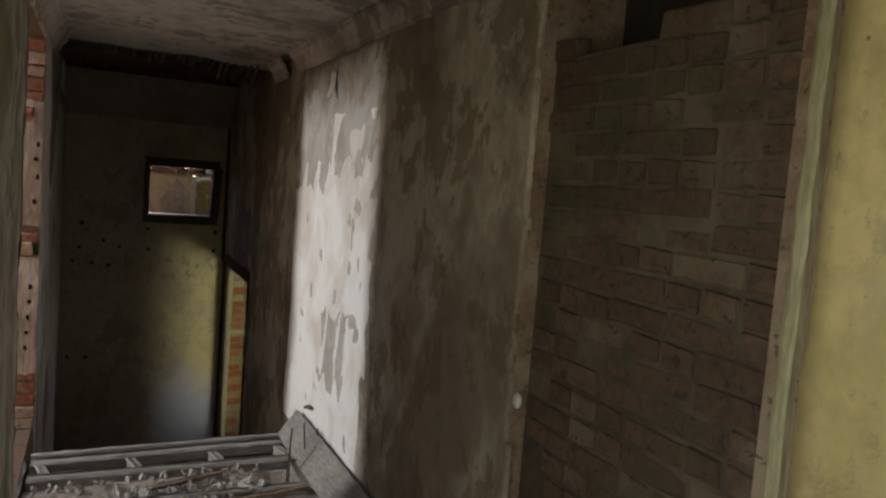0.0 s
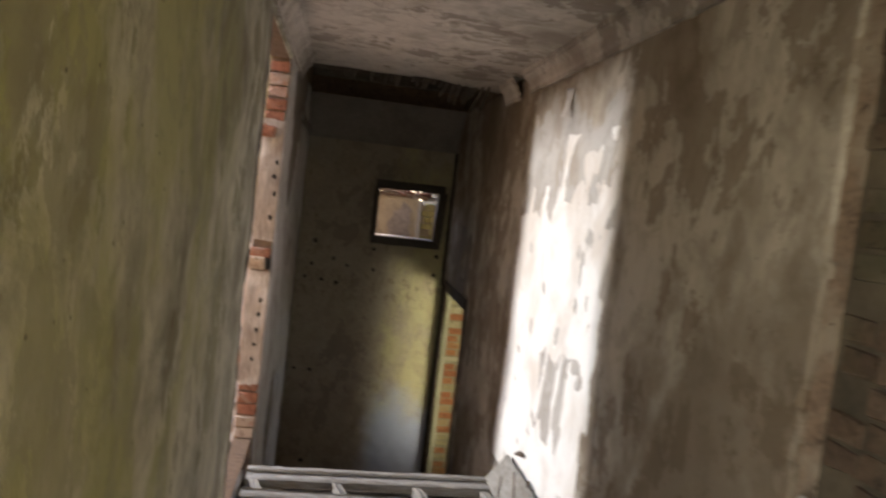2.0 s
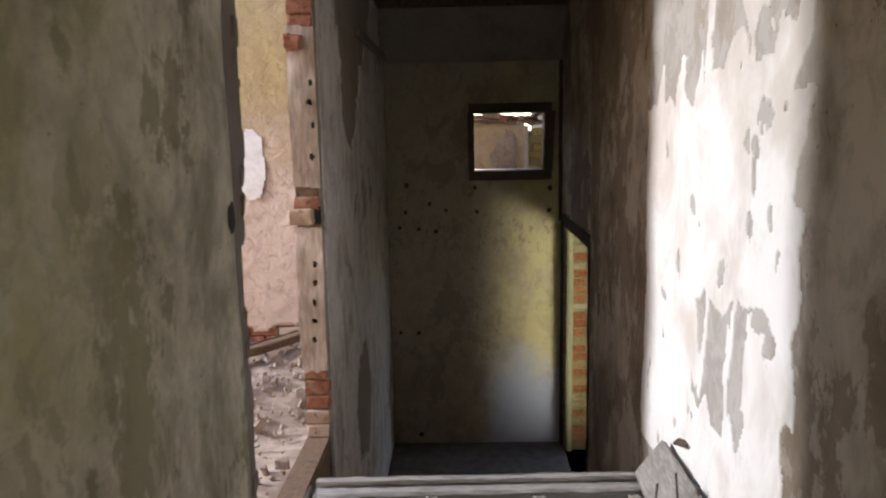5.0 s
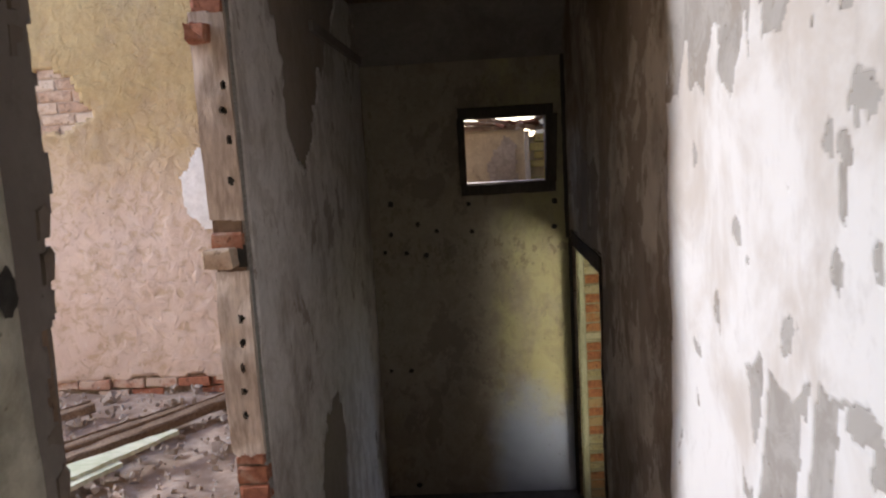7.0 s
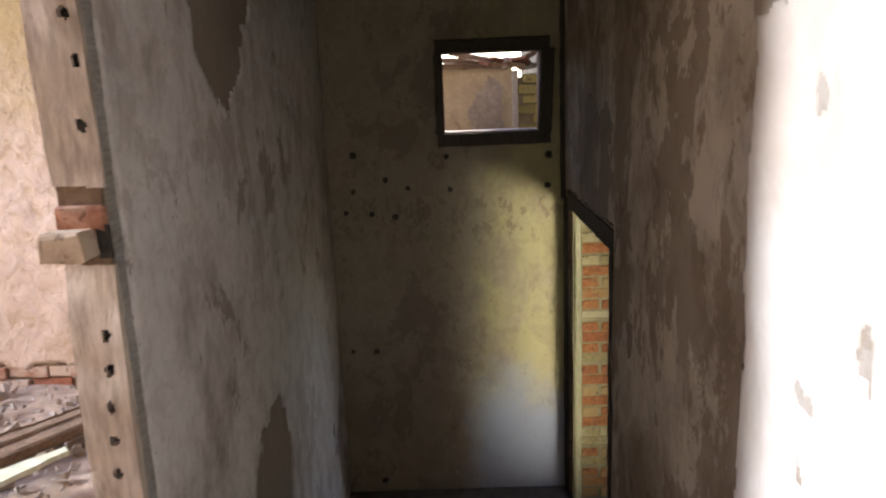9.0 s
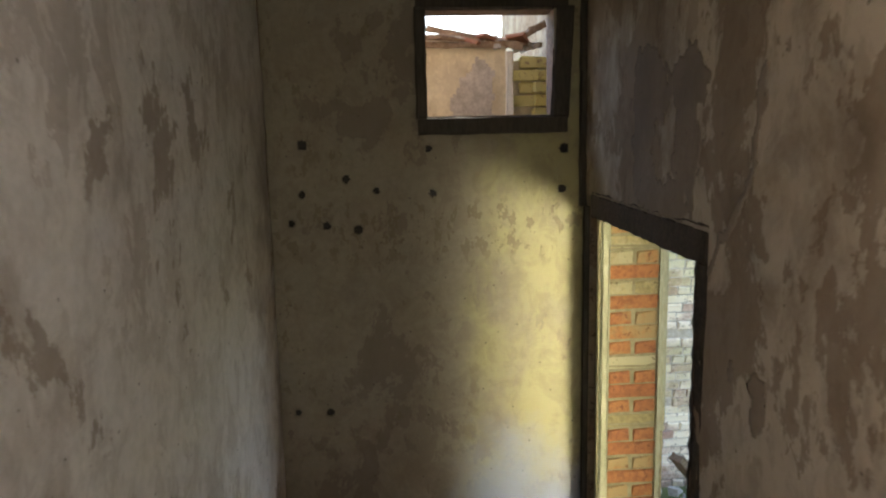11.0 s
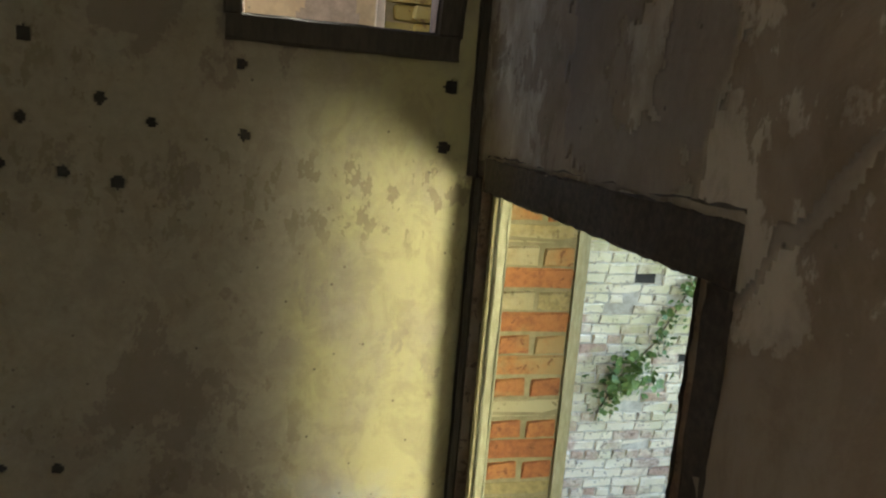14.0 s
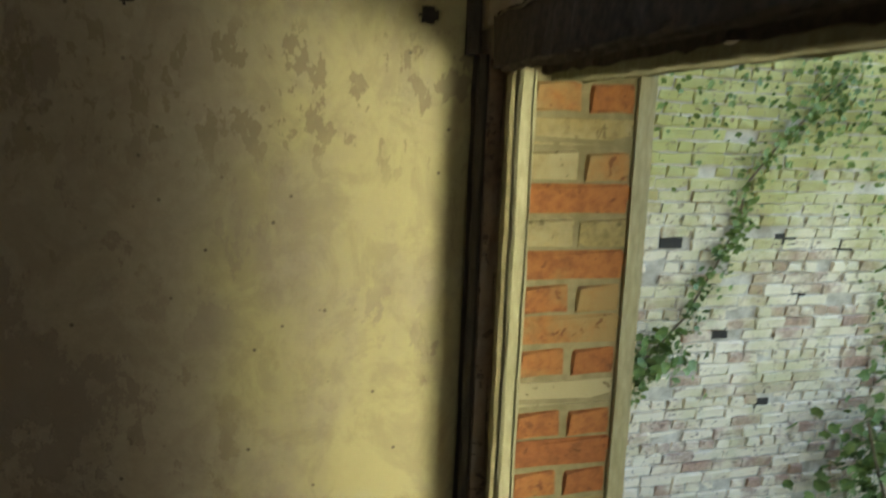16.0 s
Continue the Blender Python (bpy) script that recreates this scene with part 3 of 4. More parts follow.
def broken_ceiling():
    """Plaster sheet with thickness and a ragged broken end over the stairs."""
    bm = bmesh.new()
    nx, ny = 44, 150
    rows = []
    for i in range(nx + 1):
        x = XL + (XR - XL) * i / nx
        end = 3.57 + 0.05 * noise.noise(Vector((x * 4, 0, 2))) + 0.02 * noise.noise(Vector((x * 17, 0, 2))) + max(0, x - 0.75) * 0.5
        row = []
        for j in range(ny + 1):
            y = BACK + (end - BACK) * j / ny
            z = TOP + 0.010 * noise.noise(Vector((x * 2, y * 2, 4))) + 0.004 * noise.noise(Vector((x * 9, y * 9, 4)))
            row.append((bm.verts.new((x, y, z)), bm.verts.new((x, y, TOP + 0.035))))
        rows.append(row)
    for i in range(nx):
        for j in range(ny):
            a, b, c, d = rows[i][j], rows[i + 1][j], rows[i + 1][j + 1], rows[i][j + 1]
            for k in (0, 1):
                bm.faces.new((a[k], b[k], c[k], d[k]))
        bm.faces.new((rows[i][ny][0], rows[i + 1][ny][0], rows[i + 1][ny][1], rows[i][ny][1]))
    return bm


ceiling = structure("ceiling", broken_ceiling(), CEILING, "stained grey plaster ceiling broken open over the stairs", "ceiling", True)


def cornice(side, y0, y1, gap, seed):
    """A run plaster cornice along one wall, with broken stretches left out."""
    prof = [(0.0, -0.14), (0.018, -0.14), (0.018, -0.115), (0.03, -0.10), (0.045, -0.06), (0.075, -0.035), (0.075, -0.02), (0.085, -0.02), (0.085, 0.0)]
    bm = bmesh.new()
    n = int((y1 - y0) / 0.06)
    prev = None
    for i in range(n + 1):
        y = y0 + (y1 - y0) * i / n
        if any(a < y < b for a, b in gap):
            prev = None
            continue
        ring = []
        for k, (o, h) in enumerate(prof):
            w = noise.noise(Vector((y * 9, k * 3.3, seed))) * 0.006
            x = (XR - o - w) if side > 0 else (XL + o + w)
            ring.append(bm.verts.new((x, y, TOP + h + w)))
        if prev:
            for k in range(len(prof) - 1):
                bm.faces.new((prev[k], prev[k + 1], ring[k + 1], ring[k]))
        prev = ring
    return bm


trim_right = structure("trim_cornice_right", cornice(1, BACK, 3.45, [(2.75, 2.95)], 3), CEILING, "chipped run plaster cornice", "cornice")
trim_left = structure("trim_cornice_left", cornice(-1, BACK, 3.5, [(0.4, 0.55)], 8), CEILING, "chipped run plaster cornice", "cornice")
trim_rail = structure("trim_wall_ledge", boxes((XL, XR, YE - 0.035, YE, 3.49, 3.52), (XL, XL + 0.025, 3.9, YE - 0.035, 3.50, 3.56)), GREY_EDGE,
                      "shallow plaster ledge round the stair walls", "ledge")

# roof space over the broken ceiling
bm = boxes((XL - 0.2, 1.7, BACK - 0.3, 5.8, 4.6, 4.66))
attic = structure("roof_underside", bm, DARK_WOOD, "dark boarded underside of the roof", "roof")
for i in range(4):
    y = 3.85 + 0.45 * i
    tagged(mesh_ob("ceiling_joist", worn_bar((XL, y, 4.12), (XR, y, 4.12), 0.06, 0.14, i), LATH), "dark sooty ceiling joist above the broken plaster", "joist", "ceiling joists")
laths = empty("broken_laths", "broken laths hanging from the torn ceiling edge", "laths", (0.5, 3.6, 3.93))
rng = random.Random(5)
for i in range(34):
    x = 0.02 + i * 0.034
    l = rng.uniform(0.12, 0.34) if x < 0.8 else rng.uniform(0.25, 0.55)
    d = rng.uniform(0.0, 0.10) + (0.10 if x > 0.85 else 0)
    part("lath", worn_bar((x - 0.5, -0.12, 0.02), (x - 0.5 + rng.uniform(-0.03, 0.03), l, -d + 0.02), 0.022, 0.006, i, 3, 0.001), LATH, laths)

# ---------------------------------------------------------------- side room, open to the sky
ROOM_Y, ROOM_X, RF, ROOM_S = 4.70, -6.6, 1.27, 1.10
wall_room = structure("wall_room_north", core("y", ROOM_Y + T, ROOM_Y + 0.3, ROOM_X, XL - 0.125, -0.9, 5.2, []), CORE, "tall plastered wall of the roofless side room", "wall")


def fallen(u, v):
    return ((u + 2.25) / 0.30) ** 2 + ((v - 3.25) / 0.20) ** 2 < 1 + 0.9 * noise.noise(Vector((u * 6, v * 8, 4))) or v < 1.375 + 0.03 * noise.noise(Vector((u * 7, 0, 2)))


part("plaster_coat", coat("y", ROOM_Y + T, -1, ROOM_X, XL - 0.13, RF, 5.2, [], T * 1.6, 0.025, 0.06, 0.012, 12.0, fallen), ROOM, wall_room, "rough pinkish ochre plaster", True)
part("plaster_coat", coat("y", ROOM_Y - 0.013, -1, -1.62, -1.12, 2.2, 2.95, [], 0.012, 0.015, 0.07, 0.004, 13.0,
                          lambda u, v: (u + 1.25) ** 2 / 0.022 + (v - 2.65) ** 2 / 0.06 > 1), WHITE, wall_room, "patch of white limewash")
wall_room_w = structure("wall_room_west", core("x", ROOM_X - 0.3, ROOM_X, ROOM_S - 0.3, ROOM_Y + 0.3, -0.9, 5.6, [(2.28, 3.02, 3.6, 5.2)]), ROOM, "wall with a tall empty window opening", "wall")
# Unseen closing wall, placed to narrow the light reaching the side doorway.
wall_room_s = structure("wall_room_south", core("y", ROOM_S - 0.3, ROOM_S, ROOM_X, XL - 0.125, -0.9, 4.2, []), ROOM, "unseen side wall of the roofless room, set close to narrow its light", "wall")
floor_room = structure("floor_room", lumpy(ROOM_X, XL - 0.05, ROOM_S, ROOM_Y, RF, 0.05, 0.06, 7.0), EARTH, "earth and rubble covered floor of the side room", "floor", True)
under_room = structure("floor_room_base", boxes((ROOM_X, XL - 0.125, ROOM_S, ROOM_Y, 0.5, 1.1)), EARTH, "packed fill under the rubble floor", "floor")

# Unseen strip added to hold back sky light over the side room.
sky_block_room = structure("sky_block_room", boxes((-0.8, XL - 0.125, ROOM_S - 0.3, ROOM_Y + 0.3, 4.75, 4.85)), BROWN_WOOD, "unseen strip added over the side room to block the sky", "roof")

# ---------------------------------------------------------------- room behind the small window
wall_far = structure("wall_far_room", boxes((XL - 0.125, 1.02, 6.5, 6.75, -0.3, 3.02), (1.02, 1.29, 6.56, 6.75, -0.3, 2.90)), BEHIND, "cream plastered wall of the far room", "wall")
wall_far_w = structure("wall_far_room_west", boxes((XL - 0.325, XL - 0.125, 5.8, 6.75, -0.3, 3.4)), BEHIND, "cream plastered side wall", "wall")
floor_far = structure("floor_far_room", boxes((XL - 0.125, XR, 5.8, 6.5, -0.3, 0.0)), STONE, "dusty stone floor", "floor")

# ---------------------------------------------------------------- court
COURT_Y = 7.90
wall_court = structure("wall_court", boxes((1.65, 9.0, COURT_Y + 0.008, COURT_Y + 0.4, -0.9, 5.0)), COURT_MORTAR, "old limewashed brick wall overgrown with ivy", "wall")
# Unseen wall added to keep eastern light off the end wall.
light_block_e = structure("light_block_east", boxes((3.0, 3.3, -3.0, 5.2, -0.9, 3.6)), MORTAR, "unseen plain wall added to block light from the east", "wall")

# ---------------------------------------------------------------- window and door woodwork
window_1 = empty("window_1", "small dark wooden window frame without glass", "window", (0.8, YE, 2.8), "", "structure")


def rel(bm, at):
    bmesh.ops.translate(bm, verts=bm.verts, vec=-Vector(at))
    return bm


W = (0.8, YE, 2.8)
for k, (p, q, w) in enumerate((((0.455, 0, 3.09), (1.185, 0, 3.09), 0.085), ((0.455, 0, 2.505), (1.185, 0, 2.505), 0.085),
                               ((0.475, 0, 2.54), (0.475, 0, 3.06), 0.055), ((1.148, 0, 2.54), (1.172, 0, 3.06), 0.085))):
    p, q = (p[0], YE - 0.012, p[2]), (q[0], YE - 0.012, q[2])
    up = (0, -1, 0)
    part("frame_bar", rel(worn_bar(p, q, w, 0.05, k, 14, 0.002, up), W), DARK_WOOD, window_1)
part("window_sill", rel(boxes((0.50, 1.105, YE + 0.03, YE + 0.20, 2.545, 2.553)), W), STAIR, window_1)

door_1 = empty("door_1", "dark worn door frame around an open doorway to the court", "door frame", (XR, 4.84, 0), "", "structure")
D = (XR, 4.84, 0)
part("post", rel(worn_bar((1.300, 5.557, 0), (1.300, 5.557, 2.10), 0.075, 0.065, 3, 24, 0.003, (1, 0, 0)), D), DARK_WOOD, door_1)
# Not a post: thin dark strip added up the wall corner.
part("post", rel(worn_bar((1.262, 5.572, 2.10), (1.262, 5.572, 3.49), 0.05, 0.03, 4, 20, 0.003, (1, 0, 0)), D), DARK_WOOD, door_1)
part("post", rel(worn_bar((1.325, 4.20, 0), (1.325, 4.20, 2.06), 0.085, 0.085, 6, 60, 0.004, (1, 0, 0)), D), DARK_WOOD, door_1)
part("lintel", rel(worn_bar((1.334, 4.12, 2.125), (1.334, 5.43, 2.125), 0.122, 0.14, 7, 40, 0.004), D), SOOTY_WOOD, door_1, "dark timber lintel with a ragged lower edge")
part("lintel", rel(worn_bar((1.50, 4.15, 2.155), (1.50, 5.50, 2.155), 0.21, 0.13, 8, 20, 0.004), D), TILE, door_1, "faded red outer lintel")
# Added strip; its olive colour stands for light on the lintel's underside.
part("lintel_lit_strip", rel(worn_bar((1.435, 4.25, 2.052), (1.435, 5.42, 2.052), 0.075, 0.022, 17, 40, 0.002), D), POST_WOOD, door_1, "olive strip added for the lit underside of the lintel")
part("architrave", rel(worn_bar((1.277, 4.12, 2.11), (1.277, 5.44, 2.115), 0.02, 0.105, 15, 40, 0.004), D), SOOTY_WOOD, door_1)
part("architrave", rel(worn_bar((1.278, 4.148, 0), (1.278, 4.148, 2.06), 0.065, 0.018, 16, 40, 0.004, (1, 0, 0)), D), SOOTY_WOOD, door_1)
part("stop_strip", rel(worn_bar((1.333, 5.405, 0), (1.333, 5.405, 2.06), 0.04, 0.045, 9, 24, 0.002, (0, 1, 0)), D), POST_WOOD, door_1, "olive painted strip")
part("paint_edge", rel(worn_bar((1.304, 5.412, 0), (1.304, 5.412, 2.05), 0.012, 0.035, 10, 50, 0.0012, (0, 1, 0)), D), MORTAR, door_1, "flaking white paint edge")

# rendered edge of the brick reveal, broken away low down
part("render_edge", coat("y", 5.43, -1, 1.606, 1.648, 0.0, 2.09, [(1.628, 2, -1, 0.98)], 0.018, 0.018, 0.012, 0.003, 41.0), POST_WOOD, wall_right, "olive stained render edge")
part("render_edge", boxes((1.335, 1.645, 5.424, 5.43, 0.0, 2.09)), MORTAR, wall_right)

post_blocked = tagged(mesh_ob("door_frame_post", worn_bar((1.285, -1.435, UP), (1.285, -1.435, 3.82), 0.034, 0.05, 12, 26, 0.003, (1, 0, 0)), POST_WOOD), "old pale wooden door frame post beside the bricked-up doorway", "post")

def blot(x, y, z, ry, rz, seed):
    """A rough-edged near-black disc just proud of a side wall, painting in a hole's shade."""
    rng = random.Random(seed)
    bm = bmesh.new()
    out, inn = [], []
    for k in range(18):
        a = k * 2 * math.pi / 18
        f = rng.uniform(0.8, 1.1)
        out.append(bm.verts.new((x, y + ry * f * math.cos(a), z + rz * f * math.sin(a))))
        inn.append(bm.verts.new((x - 0.003, y + ry * 0.6 * math.cos(a), z + rz * 0.6 * math.sin(a))))
    for k in range(18):
        bm.faces.new((out[k], out[(k + 1) % 18], inn[(k + 1) % 18], inn[k]))
    bm.faces.new(inn)
    return bm


# ---------------------------------------------------------------- timber floor frame over the void
riser = structure("wall_stair_head", boxes((XL, XR, 2.09, 2.16, 0.0, 1.29)), STONE, "plain masonry under the edge of the upper floor", "wall")
void = structure("floor_void", boxes((XL, XR, 1.30, 2.09, 0.85, 1.12)), EARTH, "dark earth below the open floor frame", "floor")
floor_frame = empty("floor_frame", "grey weathered timber floor frame with open cells", "floor frame", (0.45, 1.8, UP))
FF = (0.45, 1.8, UP)
part("rail", rel(worn_bar((-0.262, 2.01, 1.335), (1.14, 2.055, 1.335), 0.125, 0.07, 21, 24, 0.003), FF), OLD_WOOD_X, floor_frame)
part("rail", rel(worn_bar((-0.262, 2.055, 1.377), (1.13, 2.10, 1.377), 0.045, 0.02, 29, 24, 0.003), FF), OLD_WOOD_X, floor_frame)
part("rail", rel(worn_bar((-0.262, 1.77, 1.335), (1.14, 1.745, 1.335), 0.085, 0.07, 22, 24, 0.003), FF), OLD_WOOD_X, floor_frame)
part("rail", rel(worn_bar((-0.262, 1.375, 1.335), (1.13, 1.345, 1.335), 0.055, 0.07, 23, 24, 0.004), FF), OLD_WOOD_X, floor_frame)
for k, x in enumerate((-0.20, 0.255, 0.705, 1.095)):
    part("crossbar", rel(worn_bar((x - 0.015, 1.955, 1.336), (x + 0.025, 1.805, 1.336), 0.05, 0.06, 30 + k, 6, 0.002), FF), OLD_WOOD, floor_frame)
part("crossbar", rel(worn_bar((1.115, 1.71, 1.335), (1.10, 1.37, 1.335), 0.05, 0.07, 36, 6, 0.003), FF), OLD_WOOD, floor_frame)
part("infill_board", rel(boxes((-0.27, 1.12, 1.80, 1.96, 1.205, 1.225)), FF), BROWN_WOOD, floor_frame)
threshold = tagged(mesh_ob("threshold_board", worn_bar((-0.335, 1.36, 1.352), (-0.335, 2.05, 1.352), 0.115, 0.035, 40, 12, 0.003), OLD_WOOD), "grey dusty threshold board in the side doorway", "board")
plank = tagged(mesh_ob("leaning_plank", worn_bar((1.186, 0.1, 1.452), (1.186, 2.11, 1.452), 0.20, 0.026, 41, 30, 0.003, (-0.78, 0, 0.63)), OLD_WOOD), "grey weathered plank leaning along the foot of the wall", "plank")

debris_sheet = structure("floor_rubble", lumpy(XL + 0.01, XR - 0.01, BACK, 1.70, 1.335, 0.022, 0.04, 9.0,
                         lambda x, y: (-0.16 if 0.93 < x < 1.08 and 1.385 < y < 1.60 else 0) - (0.05 if y > 1.68 else 0)), DEBRIS, "dusty rubble lying over the upper floor", "floor", True)
tagged(mesh_ob("rubble_chips", rubble(1500, lambda r: (r.uniform(XL + 0.03, 0.92), r.uniform(-0.2, 1.69), 1.345 + r.uniform(0, 0.012)), 0.022, 3), CHIP),
       "broken plaster chips scattered over the upper floor", "rubble", "", "stuff")
for k, (p, q) in enumerate((((0.30, 1.47, 1.365), (0.72, 1.60, 1.375)), ((0.62, 1.22, 1.36), (1.10, 1.30, 1.365)), ((0.05, 0.98, 1.36), (0.55, 1.10, 1.37)))):
    tagged(mesh_ob("wood_splinter", worn_bar(p, q, 0.035, 0.018, 50 + k, 8, 0.004), BROWN_WOOD), "brown splintered stick lying on the rubble", "stick", "splintered sticks")
for k, pts in enumerate((((1.04, 1.50, 1.20), (1.045, 1.52, 1.40), (1.075, 1.58, 1.60)), ((1.06, 1.53, 1.20), (1.06, 1.54, 1.42), (1.062, 1.55, 1.56)),
                         ((1.05, 1.62, 1.385), (1.16, 1.64, 1.39), (1.175, 1.64, 1.42), (1.165, 1.66, 1.60)))):
    tagged(mesh_ob("bent_wire", tube(pts, 0.0045), IRON), "bent rusty iron wire sticking up from the floor frame", "wire", "bent wires")
tagged(mesh_ob("wall_peg", worn_bar((1.275, 1.86, 1.62), (1.235, 1.90, 1.62), 0.05, 0.014, 60, 3, 0.001), IRON), "small dark iron peg in the wall", "peg")
tagged(mesh_ob("wall_hook", tube(((1.285, 1.62, 1.52), (1.24, 1.62, 1.52), (1.235, 1.62, 1.57)), 0.007), IRON), "small dark iron hook in the wall", "hook")
bm = bmesh.new()
bmesh.ops.create_icosphere(bm, subdivisions=2, radius=0.022, matrix=pose(1.268, -0.46, 2.366) @ Matrix.Diagonal((0.6, 1, 1.3, 1)))
tagged(mesh_ob("plaster_lump", bm, CHIP, None, "", True), "small pale lump of plaster stuck on the wall", "plaster lump")
tagged(mesh_ob("wall_hole", boxes((1.281, 1.288, 1.16, 1.24, 1.80, 1.88)), HOLE_SHADE), "small dark hole in the wall plaster", "hole", "wall holes", "structure")

# hanging flap of plaster under the cornice
bm = bmesh.new()
bmesh.ops.create_grid(bm, x_segments=6, y_segments=10, size=0.5)
for v in bm.verts:
    a, b2 = v.co.x, v.co.y
    v.co = Vector((1.262 - 0.035 * (0.5 - b2) ** 2 - 0.01 * a, 1.83 + 0.055 * a * (1.2 + b2) + 0.04 * b2, 3.60 + 0.16 * b2))
bmesh.ops.solidify(bm, geom=bm.faces[:], thickness=0.006)
tagged(mesh_ob("plaster_flap", bm, CEILING, None, "", True), "curled flap of old plaster peeling off the wall", "plaster flap")

# ---------------------------------------------------------------- side doorway: brick reveal
reveal = empty("door_reveal", "broken brick reveal of the side doorway", "door reveal", (0, 0, 0), "", "structure")
DOTS = [(-0.31, 3.11), (-0.315, 3.02), (-0.305, 2.91), (-0.32, 2.767), (-0.33, 2.25), (-0.332, 2.162), (-0.335, 2.068), (-0.337, 1.975), (-0.34, 1.88)]


def reveal_lost(u, v):
    return v < 1.72 + 0.04 * noise.noise(Vector((u * 22, 0, 3))) or v > 3.36 or 2.43 < v < 2.62 or any(((u - a) / 0.012) ** 2 + ((v - b) / 0.017) ** 2 < 1 for a, b in DOTS)


part("jamb_plaster", coat("y", 2.55, -1, -0.412, -0.283, 1.60, 3.45, [], 0.016, 0.0065, 0.010, 0.014, 44.0, reveal_lost), JAMB_RENDER, reveal)
part("hole_shade", boxes(*[(a - 0.02, a + 0.02, 2.545, 2.5495, b - 0.024, b + 0.024) for a, b in DOTS]), HOLE_SHADE, reveal)
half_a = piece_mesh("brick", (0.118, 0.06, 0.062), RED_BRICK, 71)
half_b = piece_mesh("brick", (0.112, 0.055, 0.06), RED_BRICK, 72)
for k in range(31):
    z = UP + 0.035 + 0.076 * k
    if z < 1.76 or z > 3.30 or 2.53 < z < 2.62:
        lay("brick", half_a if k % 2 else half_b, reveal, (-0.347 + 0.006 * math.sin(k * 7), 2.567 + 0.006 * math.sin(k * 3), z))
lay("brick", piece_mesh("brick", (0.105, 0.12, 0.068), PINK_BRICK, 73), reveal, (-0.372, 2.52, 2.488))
part("hole_shade", boxes((-0.318, -0.287, 2.540, 2.549, 2.447, 2.53)), HOLE_SHADE, reveal)
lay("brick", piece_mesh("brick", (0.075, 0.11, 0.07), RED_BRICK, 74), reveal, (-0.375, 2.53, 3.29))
part("hole_shade", boxes((-0.335, -0.29, 2.540, 2.549, 3.25, 3.35)), HOLE_SHADE, reveal)
# Added grey strip that stands for the shaded gap beside the plaster.
part("shadow_gap_strip", worn_bar((-0.289, 2.575, 0.0), (-0.289, 2.575, 3.88), 0.045, 0.012, 75, 60, 0.002, (1, 0, 0)), OLD_WOOD, reveal, "grey strip standing for the shadow gap")
# near side of the doorway, its shade painted in as dark brown
part("jamb_plaster", coat("y", 1.298, 1, -0.405, -0.30, UP, 3.74, [], 0.012, 0.02, 0.0, 0.012, 46.0), SHADED_RENDER, reveal)
near_half = piece_mesh("brick", (0.112, 0.055, 0.066), SHADED_RENDER, 77)
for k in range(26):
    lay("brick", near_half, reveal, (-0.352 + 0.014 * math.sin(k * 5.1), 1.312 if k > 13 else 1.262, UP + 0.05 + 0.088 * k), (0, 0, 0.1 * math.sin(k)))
tagged(mesh_ob("wall_hole", blot(XL + 0.006, 1.165, 2.63, 0.03, 0.05, 3), HOLE_SHADE), "dark hole in the green wall plaster", "hole", "wall holes", "structure")

# ---------------------------------------------------------------- blocked doorway
blocked = structure("wall_blocked_doorway", boxes((1.345, 1.63, BLOCKED[0], BLOCKED[1], UP, 3.47)), DARK_MORTAR,
                    "doorway closed with rough dark brickwork short of its head", "wall")
# Near-black sheet puts the shade of a deep void above the brickwork.
part("void_shade", boxes((1.60, 1.63, BLOCKED[0], BLOCKED[1], 3.47, BLOCKED[3])), HOLE_SHADE, blocked)
shapes = [piece_mesh("brick", (0.06, l, 0.066), INFILL, 80 + k, 0.005) for k, l in enumerate((0.225, 0.215, 0.11, 0.23))]
rng = random.Random(11)
for r in range(28):
    z = UP + 0.04 + 0.0775 * r
    y = BLOCKED[0] + 0.005 - (0.12 if r % 2 else 0)
    while y < BLOCKED[1] - 0.03:
        k = 2 if rng.random() < 0.5 else rng.choice((0, 1, 3))
        l = (0.225, 0.215, 0.11, 0.23)[k]
        mid = y + l / 2
        if mid - l / 2 > BLOCKED[0] - 0.02 and mid + l / 2 < BLOCKED[1] + 0.05 and not (r > 26 and -0.9 < mid < -0.6):
            lay("brick", shapes[k], blocked, (1.369 + rng.uniform(-0.006, 0.006), mid, z + rng.uniform(-0.004, 0.004)), (rng.uniform(-0.02, 0.02), 0, rng.uniform(-0.03, 0.03)))
        elif mid - l / 2 <= BLOCKED[0] - 0.02:
            lay("brick", shapes[2], blocked, (1.368, BLOCKED[0] + 0.06, z))
        y += l + 0.013

# ---------------------------------------------------------------- court doorway: brick reveal
full = [piece_mesh("brick", (0.245, 0.06, 0.066), m, 90 + k, 0.006) for k, m in enumerate((JAMB, JAMB_PALE))]
head = [piece_mesh("brick", (0.117, 0.06, 0.065), m, 94 + k, 0.006) for k, m in enumerate((JAMB, JAMB_PALE))]
for r in range(27):
    z = 2.05 - 0.0375 - 0.0755 * r
    pale = 1 if r in (1, 4, 9, 13, 20, 21, 23) else 0
    if r % 2:
        lay("brick", full[pale], wall_right, (1.482, 5.4495, z))
    else:
        lay("brick", head[1 if r == 2 else pale], wall_right, (1.416, 5.4495, z))
        lay("brick", head[pale], wall_right, (1.546, 5.450, z))

# ---------------------------------------------------------------- side room things
part("mortar_bed", boxes((-2.75, -1.85, ROOM_Y + 0.009, ROOM_Y + 0.0145, 2.88, 3.6)), PLASTER_MORTAR, wall_room)
